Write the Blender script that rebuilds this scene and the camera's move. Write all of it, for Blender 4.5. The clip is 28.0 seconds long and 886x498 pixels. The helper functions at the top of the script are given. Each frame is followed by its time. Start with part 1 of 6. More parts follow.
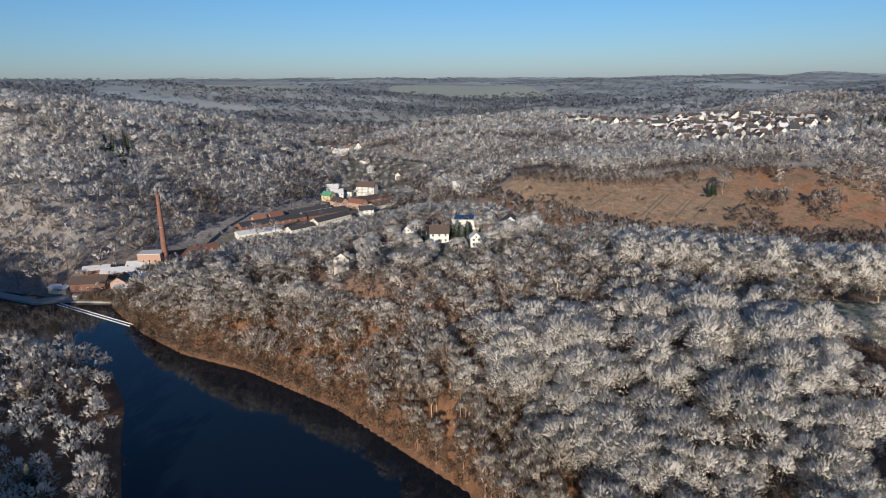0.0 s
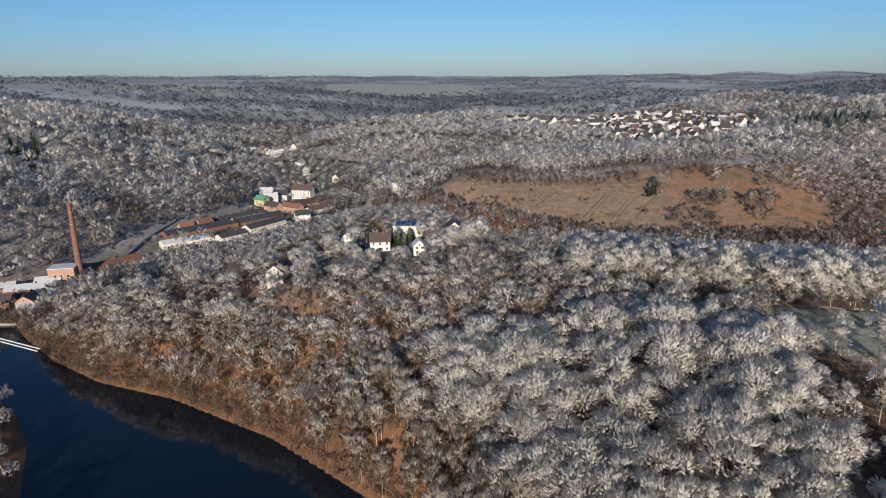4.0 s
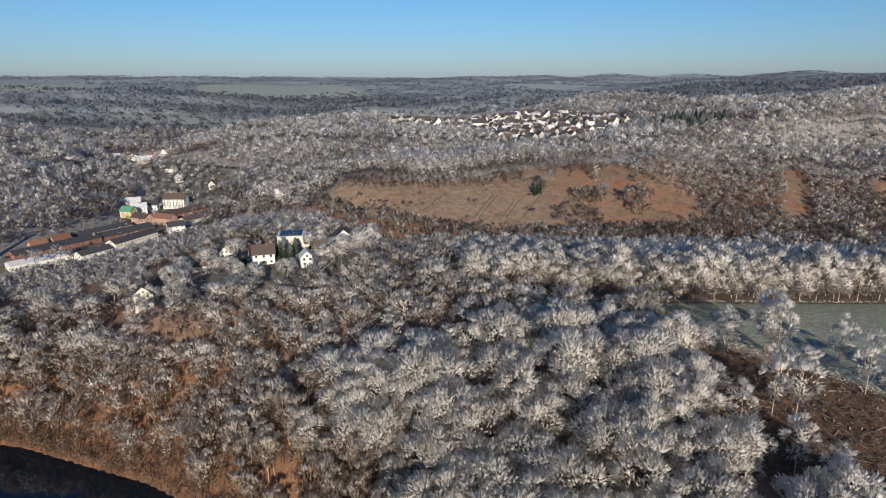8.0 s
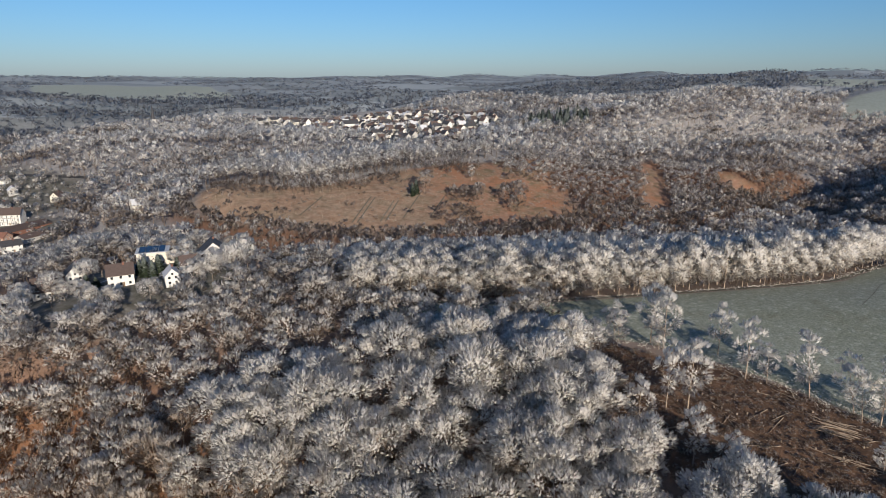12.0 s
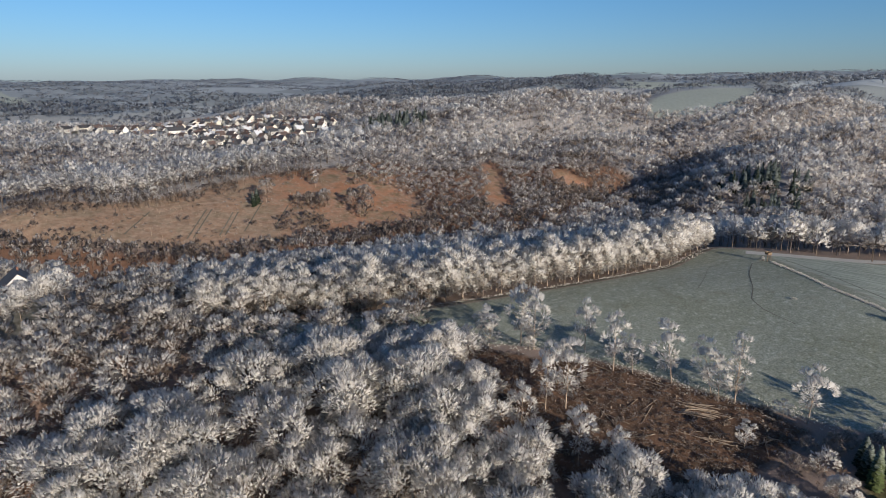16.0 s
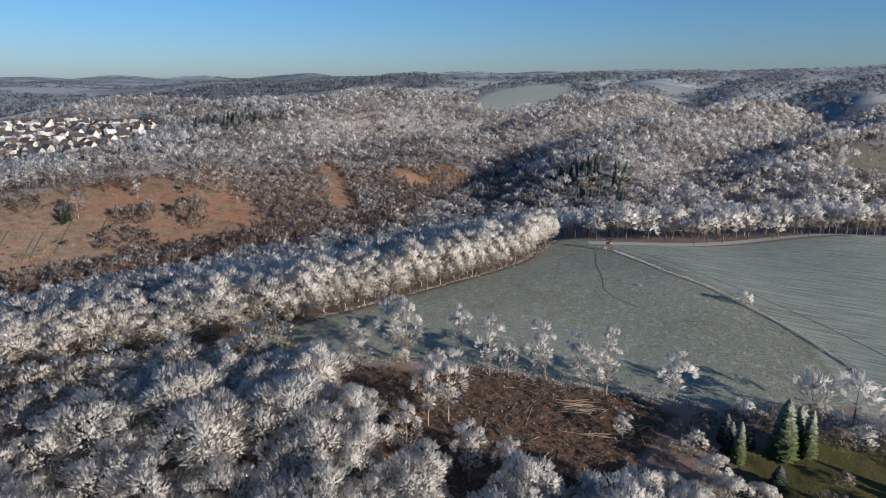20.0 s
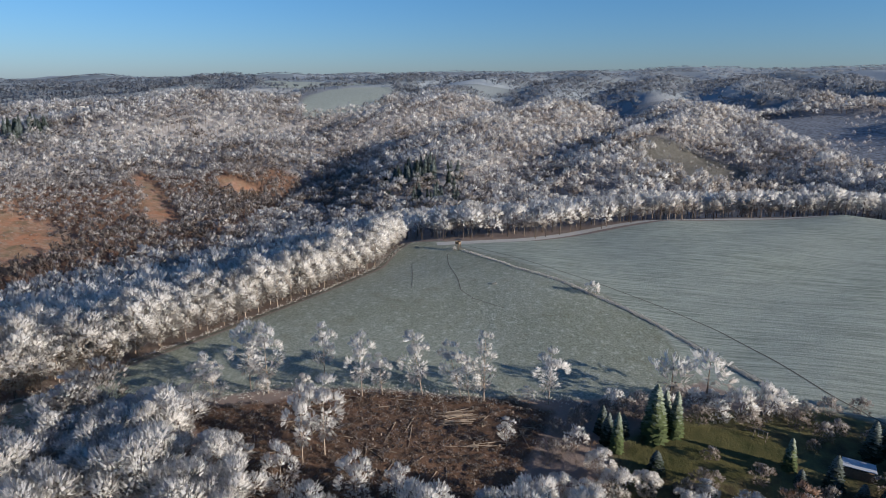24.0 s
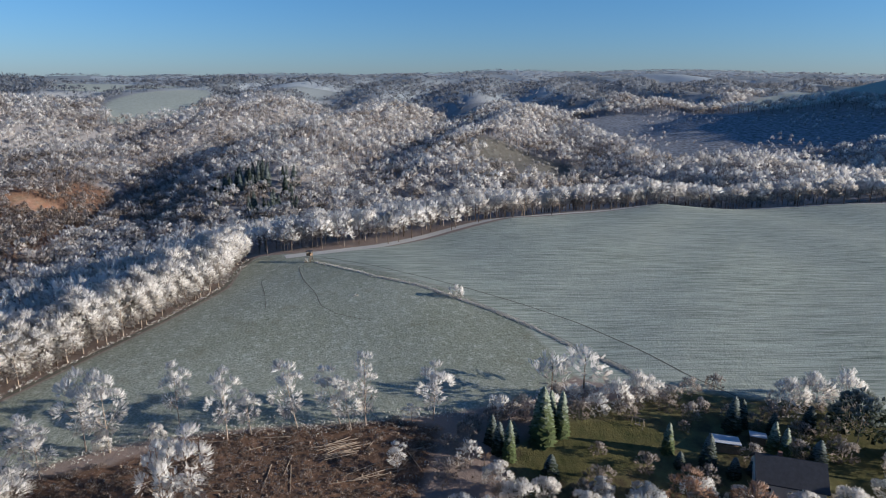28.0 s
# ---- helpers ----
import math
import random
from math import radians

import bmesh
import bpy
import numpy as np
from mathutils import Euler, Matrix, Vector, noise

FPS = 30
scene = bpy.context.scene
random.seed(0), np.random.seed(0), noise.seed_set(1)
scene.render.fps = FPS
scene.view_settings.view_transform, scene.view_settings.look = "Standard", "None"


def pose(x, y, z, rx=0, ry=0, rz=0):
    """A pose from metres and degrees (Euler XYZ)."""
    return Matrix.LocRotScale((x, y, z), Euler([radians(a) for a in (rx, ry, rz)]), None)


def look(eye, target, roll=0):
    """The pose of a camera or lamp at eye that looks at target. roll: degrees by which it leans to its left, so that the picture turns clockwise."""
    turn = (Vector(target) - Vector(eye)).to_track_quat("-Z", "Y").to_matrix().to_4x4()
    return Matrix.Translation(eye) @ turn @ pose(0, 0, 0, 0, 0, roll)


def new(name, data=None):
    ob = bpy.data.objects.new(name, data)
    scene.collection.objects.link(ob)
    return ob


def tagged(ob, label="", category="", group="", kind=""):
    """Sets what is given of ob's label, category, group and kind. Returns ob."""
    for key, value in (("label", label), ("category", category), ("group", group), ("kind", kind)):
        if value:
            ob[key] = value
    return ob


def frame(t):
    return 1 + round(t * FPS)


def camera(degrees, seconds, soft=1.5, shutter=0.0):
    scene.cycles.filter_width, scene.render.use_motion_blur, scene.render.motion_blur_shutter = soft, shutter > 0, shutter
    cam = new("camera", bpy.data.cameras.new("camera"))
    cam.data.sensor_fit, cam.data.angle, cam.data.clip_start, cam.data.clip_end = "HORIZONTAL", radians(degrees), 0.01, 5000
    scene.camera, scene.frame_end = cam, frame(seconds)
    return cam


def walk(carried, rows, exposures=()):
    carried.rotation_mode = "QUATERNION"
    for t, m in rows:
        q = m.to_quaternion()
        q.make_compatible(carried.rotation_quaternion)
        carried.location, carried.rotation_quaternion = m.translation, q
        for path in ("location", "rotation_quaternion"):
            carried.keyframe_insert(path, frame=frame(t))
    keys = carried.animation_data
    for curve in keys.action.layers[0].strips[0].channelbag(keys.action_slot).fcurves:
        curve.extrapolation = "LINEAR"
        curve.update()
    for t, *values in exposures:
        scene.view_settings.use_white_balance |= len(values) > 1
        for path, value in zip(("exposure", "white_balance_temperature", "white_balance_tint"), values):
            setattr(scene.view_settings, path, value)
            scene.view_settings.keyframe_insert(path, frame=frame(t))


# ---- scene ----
cam = camera(70.2, 28.0, 0.9)

PATH = [
    (0, 0.00, 0.00, 138.00, 74.748, -0.587, 0.000),
    (0.5, -0.24, 2.61, 138.04, 74.719, -0.533, -0.188),
    (1, -0.37, 5.26, 138.05, 74.700, -0.486, -0.503),
    (1.5, -0.43, 7.85, 138.05, 74.687, -0.463, -0.932),
    (2, -0.46, 10.38, 138.07, 74.675, -0.455, -1.319),
    (2.5, -0.37, 12.68, 138.14, 74.645, -0.459, -2.140),
    (3, -0.26, 14.81, 138.27, 74.597, -0.555, -3.037),
    (3.5, -0.34, 16.78, 138.24, 74.571, -0.475, -4.205),
    (5.5, -0.18, 24.63, 138.00, 74.572, -0.271, -10.099),
    (6, 0.13, 26.26, 138.17, 74.504, -0.365, -11.486),
    (6.5, 0.29, 27.80, 138.07, 74.559, -0.273, -12.948),
    (7, 0.35, 29.29, 138.01, 74.580, -0.197, -14.599),
    (7.5, 0.39, 30.67, 137.97, 74.585, -0.148, -15.880),
    (8, 0.41, 31.97, 137.97, 74.623, -0.122, -16.041),
    (8.5, 0.45, 33.26, 137.94, 74.583, -0.084, -16.262),
    (9, 0.54, 34.69, 137.86, 74.604, -0.042, -17.339),
    (9.5, 0.60, 36.27, 137.76, 74.625, 0.006, -18.857),
    (10, 0.60, 37.84, 137.70, 74.666, 0.017, -20.619),
    (10.5, 0.60, 39.25, 137.72, 74.654, 0.023, -22.312),
    (11, 0.64, 40.60, 137.81, 74.635, -0.011, -23.948),
    (11.5, 0.79, 42.09, 137.85, 74.613, -0.026, -25.694),
    (12, 0.82, 43.79, 137.74, 74.615, -0.007, -27.689),
    (12.5, 0.52, 45.18, 137.09, 74.900, 0.081, -29.634),
    (14.5, 1.30, 51.87, 136.98, 74.935, -0.055, -37.958),
    (15, 1.46, 53.31, 137.40, 74.726, 0.032, -39.984),
    (15.5, 1.62, 54.98, 137.31, 74.887, 0.010, -41.170),
    (16, 1.84, 56.65, 137.21, 74.902, 0.013, -42.375),
    (16.5, 2.07, 58.23, 137.21, 74.888, 0.051, -44.301),
    (17, 2.32, 59.88, 137.33, 74.870, 0.078, -46.268),
    (17.5, 2.55, 61.48, 137.55, 74.840, 0.118, -48.055),
    (18, 2.87, 63.05, 137.73, 74.820, 0.137, -50.049),
    (18.5, 3.33, 64.54, 137.81, 74.783, 0.167, -51.776),
    (19, 3.87, 66.21, 137.84, 74.770, 0.153, -53.670),
    (19.5, 4.52, 67.86, 137.80, 74.774, 0.102, -55.461),
    (20, 5.06, 69.43, 137.83, 74.785, 0.053, -57.412),
    (20.5, 5.64, 71.08, 137.91, 74.756, 0.045, -59.313),
    (21, 6.31, 72.76, 138.02, 74.707, -0.021, -61.247),
    (21.5, 6.85, 74.24, 137.88, 74.799, 0.021, -63.055),
    (23.5, 10.09, 80.71, 137.62, 74.910, 0.035, -71.161),
    (24, 11.14, 82.35, 137.51, 74.886, 0.088, -73.334),
    (24.5, 12.18, 83.90, 137.48, 74.962, 0.080, -75.283),
    (25, 13.28, 85.41, 137.54, 74.972, 0.056, -77.474),
    (25.5, 14.37, 86.74, 137.54, 74.976, 0.092, -79.491),
    (26, 15.46, 88.15, 137.51, 75.026, 0.084, -81.707),
    (26.5, 16.49, 89.60, 137.47, 75.046, 0.110, -83.830),
    (27, 17.63, 90.99, 137.38, 75.081, 0.131, -85.994),
    (27.5, 18.88, 92.31, 137.23, 75.108, 0.140, -87.649),
    (28, 20.24, 93.61, 137.03, 75.133, 0.129, -88.900),
]
walk(cam, [(t, pose(x, y, z, rx, 0, rz) @ pose(0, 0, 0, 0, 0, lean)) for t, x, y, z, rx, lean, rz in PATH], [(0, 0.19, 6950, 10), (11, 0.19, 6880, 10), (20, 0.22, 6600, 10), (28, 0.35, 6280, 10)])

# ---- world and sun ----
SUN_UP, SUN_TURN = 16.0, 189.0
world = bpy.data.worlds.new("winter_sky")
scene.world = world
world.use_nodes = True
wn, wl = world.node_tree.nodes, world.node_tree.links
sky = wn.new("ShaderNodeTexSky")
sky.sky_type = "NISHITA"
sky.sun_disc = False
sky.sun_elevation, sky.sun_rotation = radians(SUN_UP), radians(SUN_TURN)
sky.altitude, sky.air_density, sky.dust_density, sky.ozone_density = 200, 1.0, 0.3, 5.0
wn["Background"].inputs["Strength"].default_value = 0.11
# winter haze: a cooler tint that eases off towards the horizon
way, part_z, rise, tint, cooled = (wn.new("ShaderNode" + k) for k in ("TexCoord", "SeparateXYZ", "MapRange", "Mix", "Mix"))
wl.new(way.outputs["Generated"], part_z.inputs[0])
wl.new(part_z.outputs["Z"], rise.inputs["Value"])
rise.inputs["From Min"].default_value, rise.inputs["From Max"].default_value = 0.0, 0.16
tint.data_type = cooled.data_type = "RGBA"
tint.inputs[6].default_value, tint.inputs[7].default_value = (0.56, 0.66, 0.90, 1), (0.50, 0.74, 0.90, 1)
cooled.blend_type = "MULTIPLY"
cooled.inputs[0].default_value = 1.0
wl.new(rise.outputs[0], tint.inputs[0])
wl.new(sky.outputs[0], cooled.inputs[6])
wl.new(tint.outputs[2], cooled.inputs[7])
wl.new(cooled.outputs[2], wn["Background"].inputs["Color"])
sun = new("sun", bpy.data.lights.new("sun", "SUN"))
sun.data.energy, sun.data.angle, sun.data.color = 5.0, radians(0.55), (1.0, 0.91, 0.80)
sun_from = Vector((math.sin(radians(SUN_TURN)), math.cos(radians(SUN_TURN)), math.tan(radians(SUN_UP))))
sun.matrix_world = look(sun_from * 900, (0, 0, 0))

# ---- materials ----
def material(name, rough=0.8, metal=0.0, spec=0.3):
    m = bpy.data.materials.new(name)
    m.use_nodes = True
    b = m.node_tree.nodes["Principled BSDF"]
    b.inputs["Roughness"].default_value = rough
    b.inputs["Metallic"].default_value = metal
    b.inputs["Specular IOR Level"].default_value = spec
    return m, m.node_tree.nodes, m.node_tree.links, b


class Graph:
    """Short hand for node chains."""

    def __init__(self, m):
        self.n, self.l = m.node_tree.nodes, m.node_tree.links

    def put(self, socket, v):
        if isinstance(v, bpy.types.NodeSocket):
            self.l.new(v, socket)
        elif isinstance(v, tuple) and len(v) == 3 and socket.type == "RGBA":
            socket.default_value = (*v, 1)
        else:
            socket.default_value = v

    def attr(self, name):
        a = self.n.new("ShaderNodeAttribute")
        a.attribute_name = name
        return a.outputs["Fac"]

    def place(self, scale=(1, 1, 1), turn=0.0):
        c, m = self.n.new("ShaderNodeTexCoord"), self.n.new("ShaderNodeMapping")
        m.inputs["Scale"].default_value = scale
        m.inputs["Rotation"].default_value = (0, 0, turn)
        self.l.new(c.outputs["Object"], m.inputs["Vector"])
        return m.outputs[0]

    def noise(self, scale, detail=4, rough=0.55, at=None):
        t = self.n.new("ShaderNodeTexNoise")
        self.put(t.inputs["Vector"], at or self.place())
        t.inputs["Scale"].default_value, t.inputs["Detail"].default_value, t.inputs["Roughness"].default_value = scale, detail, rough
        return t.outputs["Fac"]

    def math(self, op, a, b=0.5):
        t = self.n.new("ShaderNodeMath")
        t.operation = op
        self.put(t.inputs[0], a), self.put(t.inputs[1], b)
        return t.outputs[0]

    def ramp(self, v, a, b, c=0.0, d=1.0):
        t = self.n.new("ShaderNodeMapRange")
        for k, q in enumerate((v, a, b, c, d)):
            self.put(t.inputs[k], q)
        return t.outputs[0]

    def mix(self, f, a, b):
        t = self.n.new("ShaderNodeMix")
        t.data_type = "RGBA"
        self.put(t.inputs[0], f), self.put(t.inputs[6], a), self.put(t.inputs[7], b)
        return t.outputs[2]

    def bump(self, height, strength, distance, b):
        t = self.n.new("ShaderNodeBump")
        t.inputs["Strength"].default_value, t.inputs["Distance"].default_value = strength, distance
        self.put(t.inputs["Height"], height)
        self.l.new(t.outputs[0], b.inputs["Normal"])


def plain(name, color, rough=0.8, vary=0.25, scale=0.6, metal=0.0, spec=0.3, bump=0.0):
    """One surface with stains at two scales and a tone of its own for each object."""
    m, n, l, b = material(name, rough, metal, spec)
    g = Graph(m)
    f = g.math("ADD", g.math("MULTIPLY", g.noise(scale, 5), 0.7), g.math("MULTIPLY", g.noise(scale * 7, 3), 0.3))
    o = n.new("ShaderNodeObjectInfo")
    f = g.math("ADD", g.math("MULTIPLY", f, 0.75), g.math("MULTIPLY", o.outputs["Random"], 0.25))
    dark = tuple(c * (1 - vary) for c in color)
    light = tuple(min(1, c * (1 + vary)) for c in color)
    g.put(b.inputs["Base Color"], g.mix(g.ramp(f, 0.3, 0.7), dark, light))
    if bump:
        g.bump(f, bump, 0.1, b)
    return m


def twig_material(name, bare, frost, low=0.05, high=0.85, through_light=0.5, comb=True):
    """Twigs: bare bark where the frost value is low, hoar frost where it is high."""
    m, n, l, b = material(name, 0.75, 0.0, 0.2)
    g = Graph(m)
    tone = g.attr("tone")
    f = g.math("ADD", g.attr("frost"), g.math("MULTIPLY", g.math("SUBTRACT", g.noise(0.9, 3), 0.5), 0.3))
    # every tree holds its own share of rime
    whole = n.new("ShaderNodeObjectInfo")
    f = g.math("ADD", f, g.math("MULTIPLY", g.math("SUBTRACT", whole.outputs["Random"], 0.5), 0.28))
    f = g.ramp(f, low, high)
    bark = g.mix(tone, tuple(c * 0.7 for c in bare), tuple(c * 1.35 for c in bare))
    rime = g.mix(tone, tuple(c * 0.86 for c in frost), tuple(min(1, c * 1.1) for c in frost))
    c = g.mix(f, bark, rime)
    g.put(b.inputs["Base Color"], c)
    # fine twigs let part of the light through
    thin, both = n.new("ShaderNodeBsdfTranslucent"), n.new("ShaderNodeMixShader")
    both.inputs[0].default_value = through_light
    g.put(thin.inputs["Color"], c)
    l.new(b.outputs[0], both.inputs[1]), l.new(thin.outputs[0], both.inputs[2])
    l.new(both.outputs[0], n["Material Output"].inputs["Surface"])
    if comb:
        # a spray is a comb of tapering twigs of uneven length with air between them
        across, along = g.attr("across"), g.attr("along")
        tooth = g.math("MULTIPLY", g.math("ABSOLUTE", g.math("SUBTRACT", g.math("FRACT", across), 0.5)), 2.0)
        width = g.math("LESS_THAN", tooth, g.ramp(along, 0.0, 1.0, 1.0, 0.28))
        chance = n.new("ShaderNodeTexWhiteNoise")
        chance.noise_dimensions = "1D"
        g.put(chance.inputs["W"], g.math("FLOOR", across, 0.0))
        reach = g.math("LESS_THAN", along, g.ramp(chance.outputs["Value"], 0.0, 1.0, 0.45, 1.0))
        air, twig = n.new("ShaderNodeBsdfTransparent"), n.new("ShaderNodeMixShader")
        g.put(twig.inputs[0], g.math("MULTIPLY", width, reach))
        l.new(air.outputs[0], twig.inputs[1]), l.new(both.outputs[0], twig.inputs[2])
        l.new(twig.outputs[0], n["Material Output"].inputs["Surface"])
    return m


M_FROST = twig_material("frosted_twigs", (0.25, 0.195, 0.155), (0.90, 0.87, 0.83))
M_TAN = twig_material("tan_slope_twigs", (0.25, 0.170, 0.115), (0.82, 0.775, 0.72), 0.15, 1.0)
M_BARK = plain("grey_brown_bark", (0.36, 0.285, 0.22), 0.9, 0.4, 1.5, bump=0.6)
M_EVER = twig_material("frosted_needles", (0.035, 0.050, 0.030), (0.34, 0.38, 0.36), 0.35, 0.95, comb=False)

# the haze of distance is mixed into these base colours
M_HAZY_FARWOOD = twig_material("haze_grey_far_twigs", (0.19, 0.195, 0.21), (0.34, 0.36, 0.39), 0.0, 0.8, 0.6)
M_HAZY_HORIZON = twig_material("haze_pale_horizon_twigs", (0.25, 0.27, 0.31), (0.38, 0.41, 0.455), 0.0, 0.8, 0.6)
M_SCRUB = twig_material("brown_scrub_twigs", (0.25, 0.205, 0.175), (0.62, 0.59, 0.56), 0.3, 0.95, 0.4)
M_YEW = twig_material("yew_green_needles", (0.065, 0.085, 0.030), (0.36, 0.40, 0.33), 0.5, 1.2, 0.15, comb=False)
M_RUST = twig_material("rusty_beech_twigs", (0.27, 0.14, 0.075), (0.60, 0.47, 0.40), 0.3, 1.1, 0.3)
M_WHITE = plain("white_render_wall", (0.66, 0.645, 0.61), 0.85, 0.08)
M_CREAM = plain("cream_render_wall", (0.62, 0.58, 0.50), 0.85, 0.10)
M_GREY = plain("grey_render_wall", (0.42, 0.41, 0.39), 0.85, 0.12)
M_BRICK = plain("red_brick_wall", (0.18, 0.09, 0.068), 0.9, 0.25, 0.8)
M_SALMON = plain("salmon_painted_wall", (0.42, 0.27, 0.205), 0.85, 0.12)
M_GREEN = plain("green_painted_wall", (0.08, 0.24, 0.16), 0.8, 0.15)
M_YELLOW = plain("yellow_painted_wall", (0.55, 0.46, 0.25), 0.8, 0.12)
M_SLATE = plain("dark_slate_roof", (0.055, 0.055, 0.060), 0.7, 0.3, 1.2, bump=0.3)
M_TILE = plain("brown_tile_roof", (0.095, 0.070, 0.062), 0.8, 0.3, 1.2, bump=0.3)
M_REDTILE = plain("red_tile_roof", (0.20, 0.10, 0.072), 0.8, 0.25, 1.2, bump=0.3)
M_SNOWROOF = plain("frosted_grey_roof", (0.52, 0.53, 0.55), 0.8, 0.15, 0.7)
M_BLUEROOF = plain("blue_sheet_roof", (0.05, 0.12, 0.30), 0.5, 0.2, 0.8)
M_GLASS = plain("dark_window_glass", (0.02, 0.025, 0.03), 0.12, 0.2, spec=0.6)
M_FRAME = plain("white_window_frame", (0.72, 0.72, 0.70), 0.6, 0.05)
M_SOLAR = plain("blue_black_solar_panel", (0.012, 0.016, 0.03), 0.2, 0.2, spec=0.6)
M_CONCRETE = plain("grey_concrete", (0.36, 0.35, 0.33), 0.9, 0.2, 0.7, bump=0.2)
M_STEEL = plain("grey_painted_steel", (0.30, 0.31, 0.32), 0.5, 0.15, metal=0.4)
M_PLANK = plain("weathered_plank", (0.20, 0.14, 0.09), 0.85, 0.3, 2.0, bump=0.3)
M_LOG = plain("pale_cut_log", (0.30, 0.235, 0.175), 0.85, 0.3, 2.0, bump=0.4)
M_FLOAT = plain("white_plastic_float", (0.75, 0.76, 0.78), 0.5, 0.05)
M_ASPHALT = plain("dark_asphalt", (0.055, 0.055, 0.058), 0.9, 0.2)
# mud of trails and tracks, also the drawn shade beside the boundary grass
M_MUD_SHADE = plain("frosted_dark_mud_and_shade", (0.125, 0.115, 0.09), 0.95, 0.35, 1.4, bump=0.4)
M_RIME_GRASS = plain("frosted_dry_grass", (0.55, 0.53, 0.48), 0.95, 0.3, 1.4)

# ---- land ----
RIVER = [(9, 187), (-46, 245), (-96, 283), (-135, 303), (-167, 329), (-203, 368), (-209, 381), (-240, 386), (-262, 396), (-300, 408), (-430, 396), (-430, 300), (-262, 306), (-205, 303),
         (-164, 283), (-142, 252), (-126, 216), (-108, 180), (-98, 140), (-92, 90), (-60, 30), (0, -60), (60, -120), (90, -90), (40, -20), (26, 60), (24, 130)]
BANKS = [(22, 192, 6), (-36, 258, 6), (-86, 296, 6), (-150, 322, 6), (-150, 225, 3), (-200, 270, 3), (-260, 270, 5), (-150, 130, 6), (45, 120, 8), (-290, 425, 4), (-430, 420, 12),
         (-50, 200, 0), (-100, 240, 0), (-230, 340, 0), (-40, 100, 0)]
# unseen ridge, added to throw shade on the cold slope
SHADE_RIDGE = [(820, -640, 186), (960, -680, 190), (660, -640, 168), (740, -800, 190), (1150, -900, 150)]
SOUTH_HILL = [(-105, -80, 54), (-150, -60, 64), (-210, -20, 70), (-300, 20, 90), (-420, 80, 104), (-200, 80, 28), (-60, -160, 60), (-180, -220, 86), (-330, 120, 98), (-420, 190, 100)]
VALLEY = [(-235, 400, 2.5), (-207, 451, 3), (-195, 505, 4), (-165, 525, 6), (-110, 570, 8), (-80, 657, 10), (-120, 760, 11), (-165, 900, 12), (-195, 1080, 15),
          (-5, 600, 14), (60, 470, 14), (100, 430, 13), (185, 430, 13), (300, 375, 15), (380, 330, 17), (464, 345, 20), (553, 387, 22), (641, 420, 22),
          (-60, 540, 11), (-20, 640, 15), (-140, 600, 10), (-40, 700, 16), (-150, 680, 15), (-60, 490, 14)]
SPUR = [(93, 156, 46), (31, 195, 32), (-4, 213, 22), (10, 262, 33), (62, 231, 43), (100, 140, 44), (60, 160, 30), (40, 140, 14), (-54, 302, 42), (-30, 330, 46),
        (12, 368, 52), (-100, 322, 34), (-160, 385, 16), (-90, 425, 12), (-130, 345, 24), (-80, 362, 24), (50, 330, 50), (90, 300, 52), (-20, 450, 36), (60, 400, 38)]
MEADOW_LAND = [(100, 236, 53), (127, 224, 55), (165, 211, 57), (216, 194, 58), (257, 185, 58), (303, 186, 58), (288, 158, 60), (247, 93, 60), (200, 51, 56), (152, 64, 54),
               (145, 115, 53), (120, 120, 50), (112, 170, 52), (371, 60, 63), (415, -36, 63), (405, -150, 66), (300, -50, 62), (170, 0, 55), (140, 20, 53), (200, -120, 60),
               (110, 60, 42), (90, -20, 38), (60, 60, 16)]
WEST_HILL = [(-415, 625, 102), (-395, 753, 101), (-349, 830, 93), (-266, 860, 69), (-315, 487, 57), (-276, 578, 44), (-234, 681, 29), (-266, 430, 14), (-218, 906, 25), (-520, 480, 95)]
NORTH_RIDGES = [(-470, 1634, 89), (-279, 1778, 99), (-106, 1997, 93), (-213, 1333, 31), (102, 1697, 67), (244, 1480, 60), (-19, 1015, 64), (69, 1012, 63), (-81, 911, 44),
                (-2, 815, 40), (96, 859, 53), (113, 726, 45),
                (-40, 1180, 25), (120, 1220, 30), (300, 1240, 38), (-420, 950, 60), (-330, 1050, 40), (900, 820, 70)]
VILLAGE_LAND = [(216, 1060, 62), (392, 1006, 62), (299, 774, 56), (446, 756, 66), (221, 759, 46), (97, 665, 43), (75, 587, 50), (175, 606, 46), (263, 604, 50), (369, 565, 56),
                (74, 496, 22), (178, 480, 20), (284, 440, 20), (653, 743, 84)]
EAST_SLOPES = [(506, 681, 76), (774, 696, 101), (799, 578, 83), (463, 504, 40), (477, 427, 23), (721, 450, 24), (810, 505, 32), (349, 420, 17)]
WOOD_HILL = [(663, 346, 50), (581, 279, 46), (601, 207, 50), (794, 262, 68), (1210, 445, 97), (1056, 209, 79), (812, 137, 66), (613, 102, 52), (481, 191, 36), (492, 119, 36),
             (521, 34, 36), (480, -100, 44), (470, 260, 26)]
SHADED_SLOPE = [(1317, 192, 72), (870, 113, 55), (690, -22, 48), (834, -152, 66), (985, -320, 93), (1026, -465, 109), (629, -252, 66), (597, -134, 50), (1047, -125, 80),
                (816, -425, 101), (560, -330, 74)]
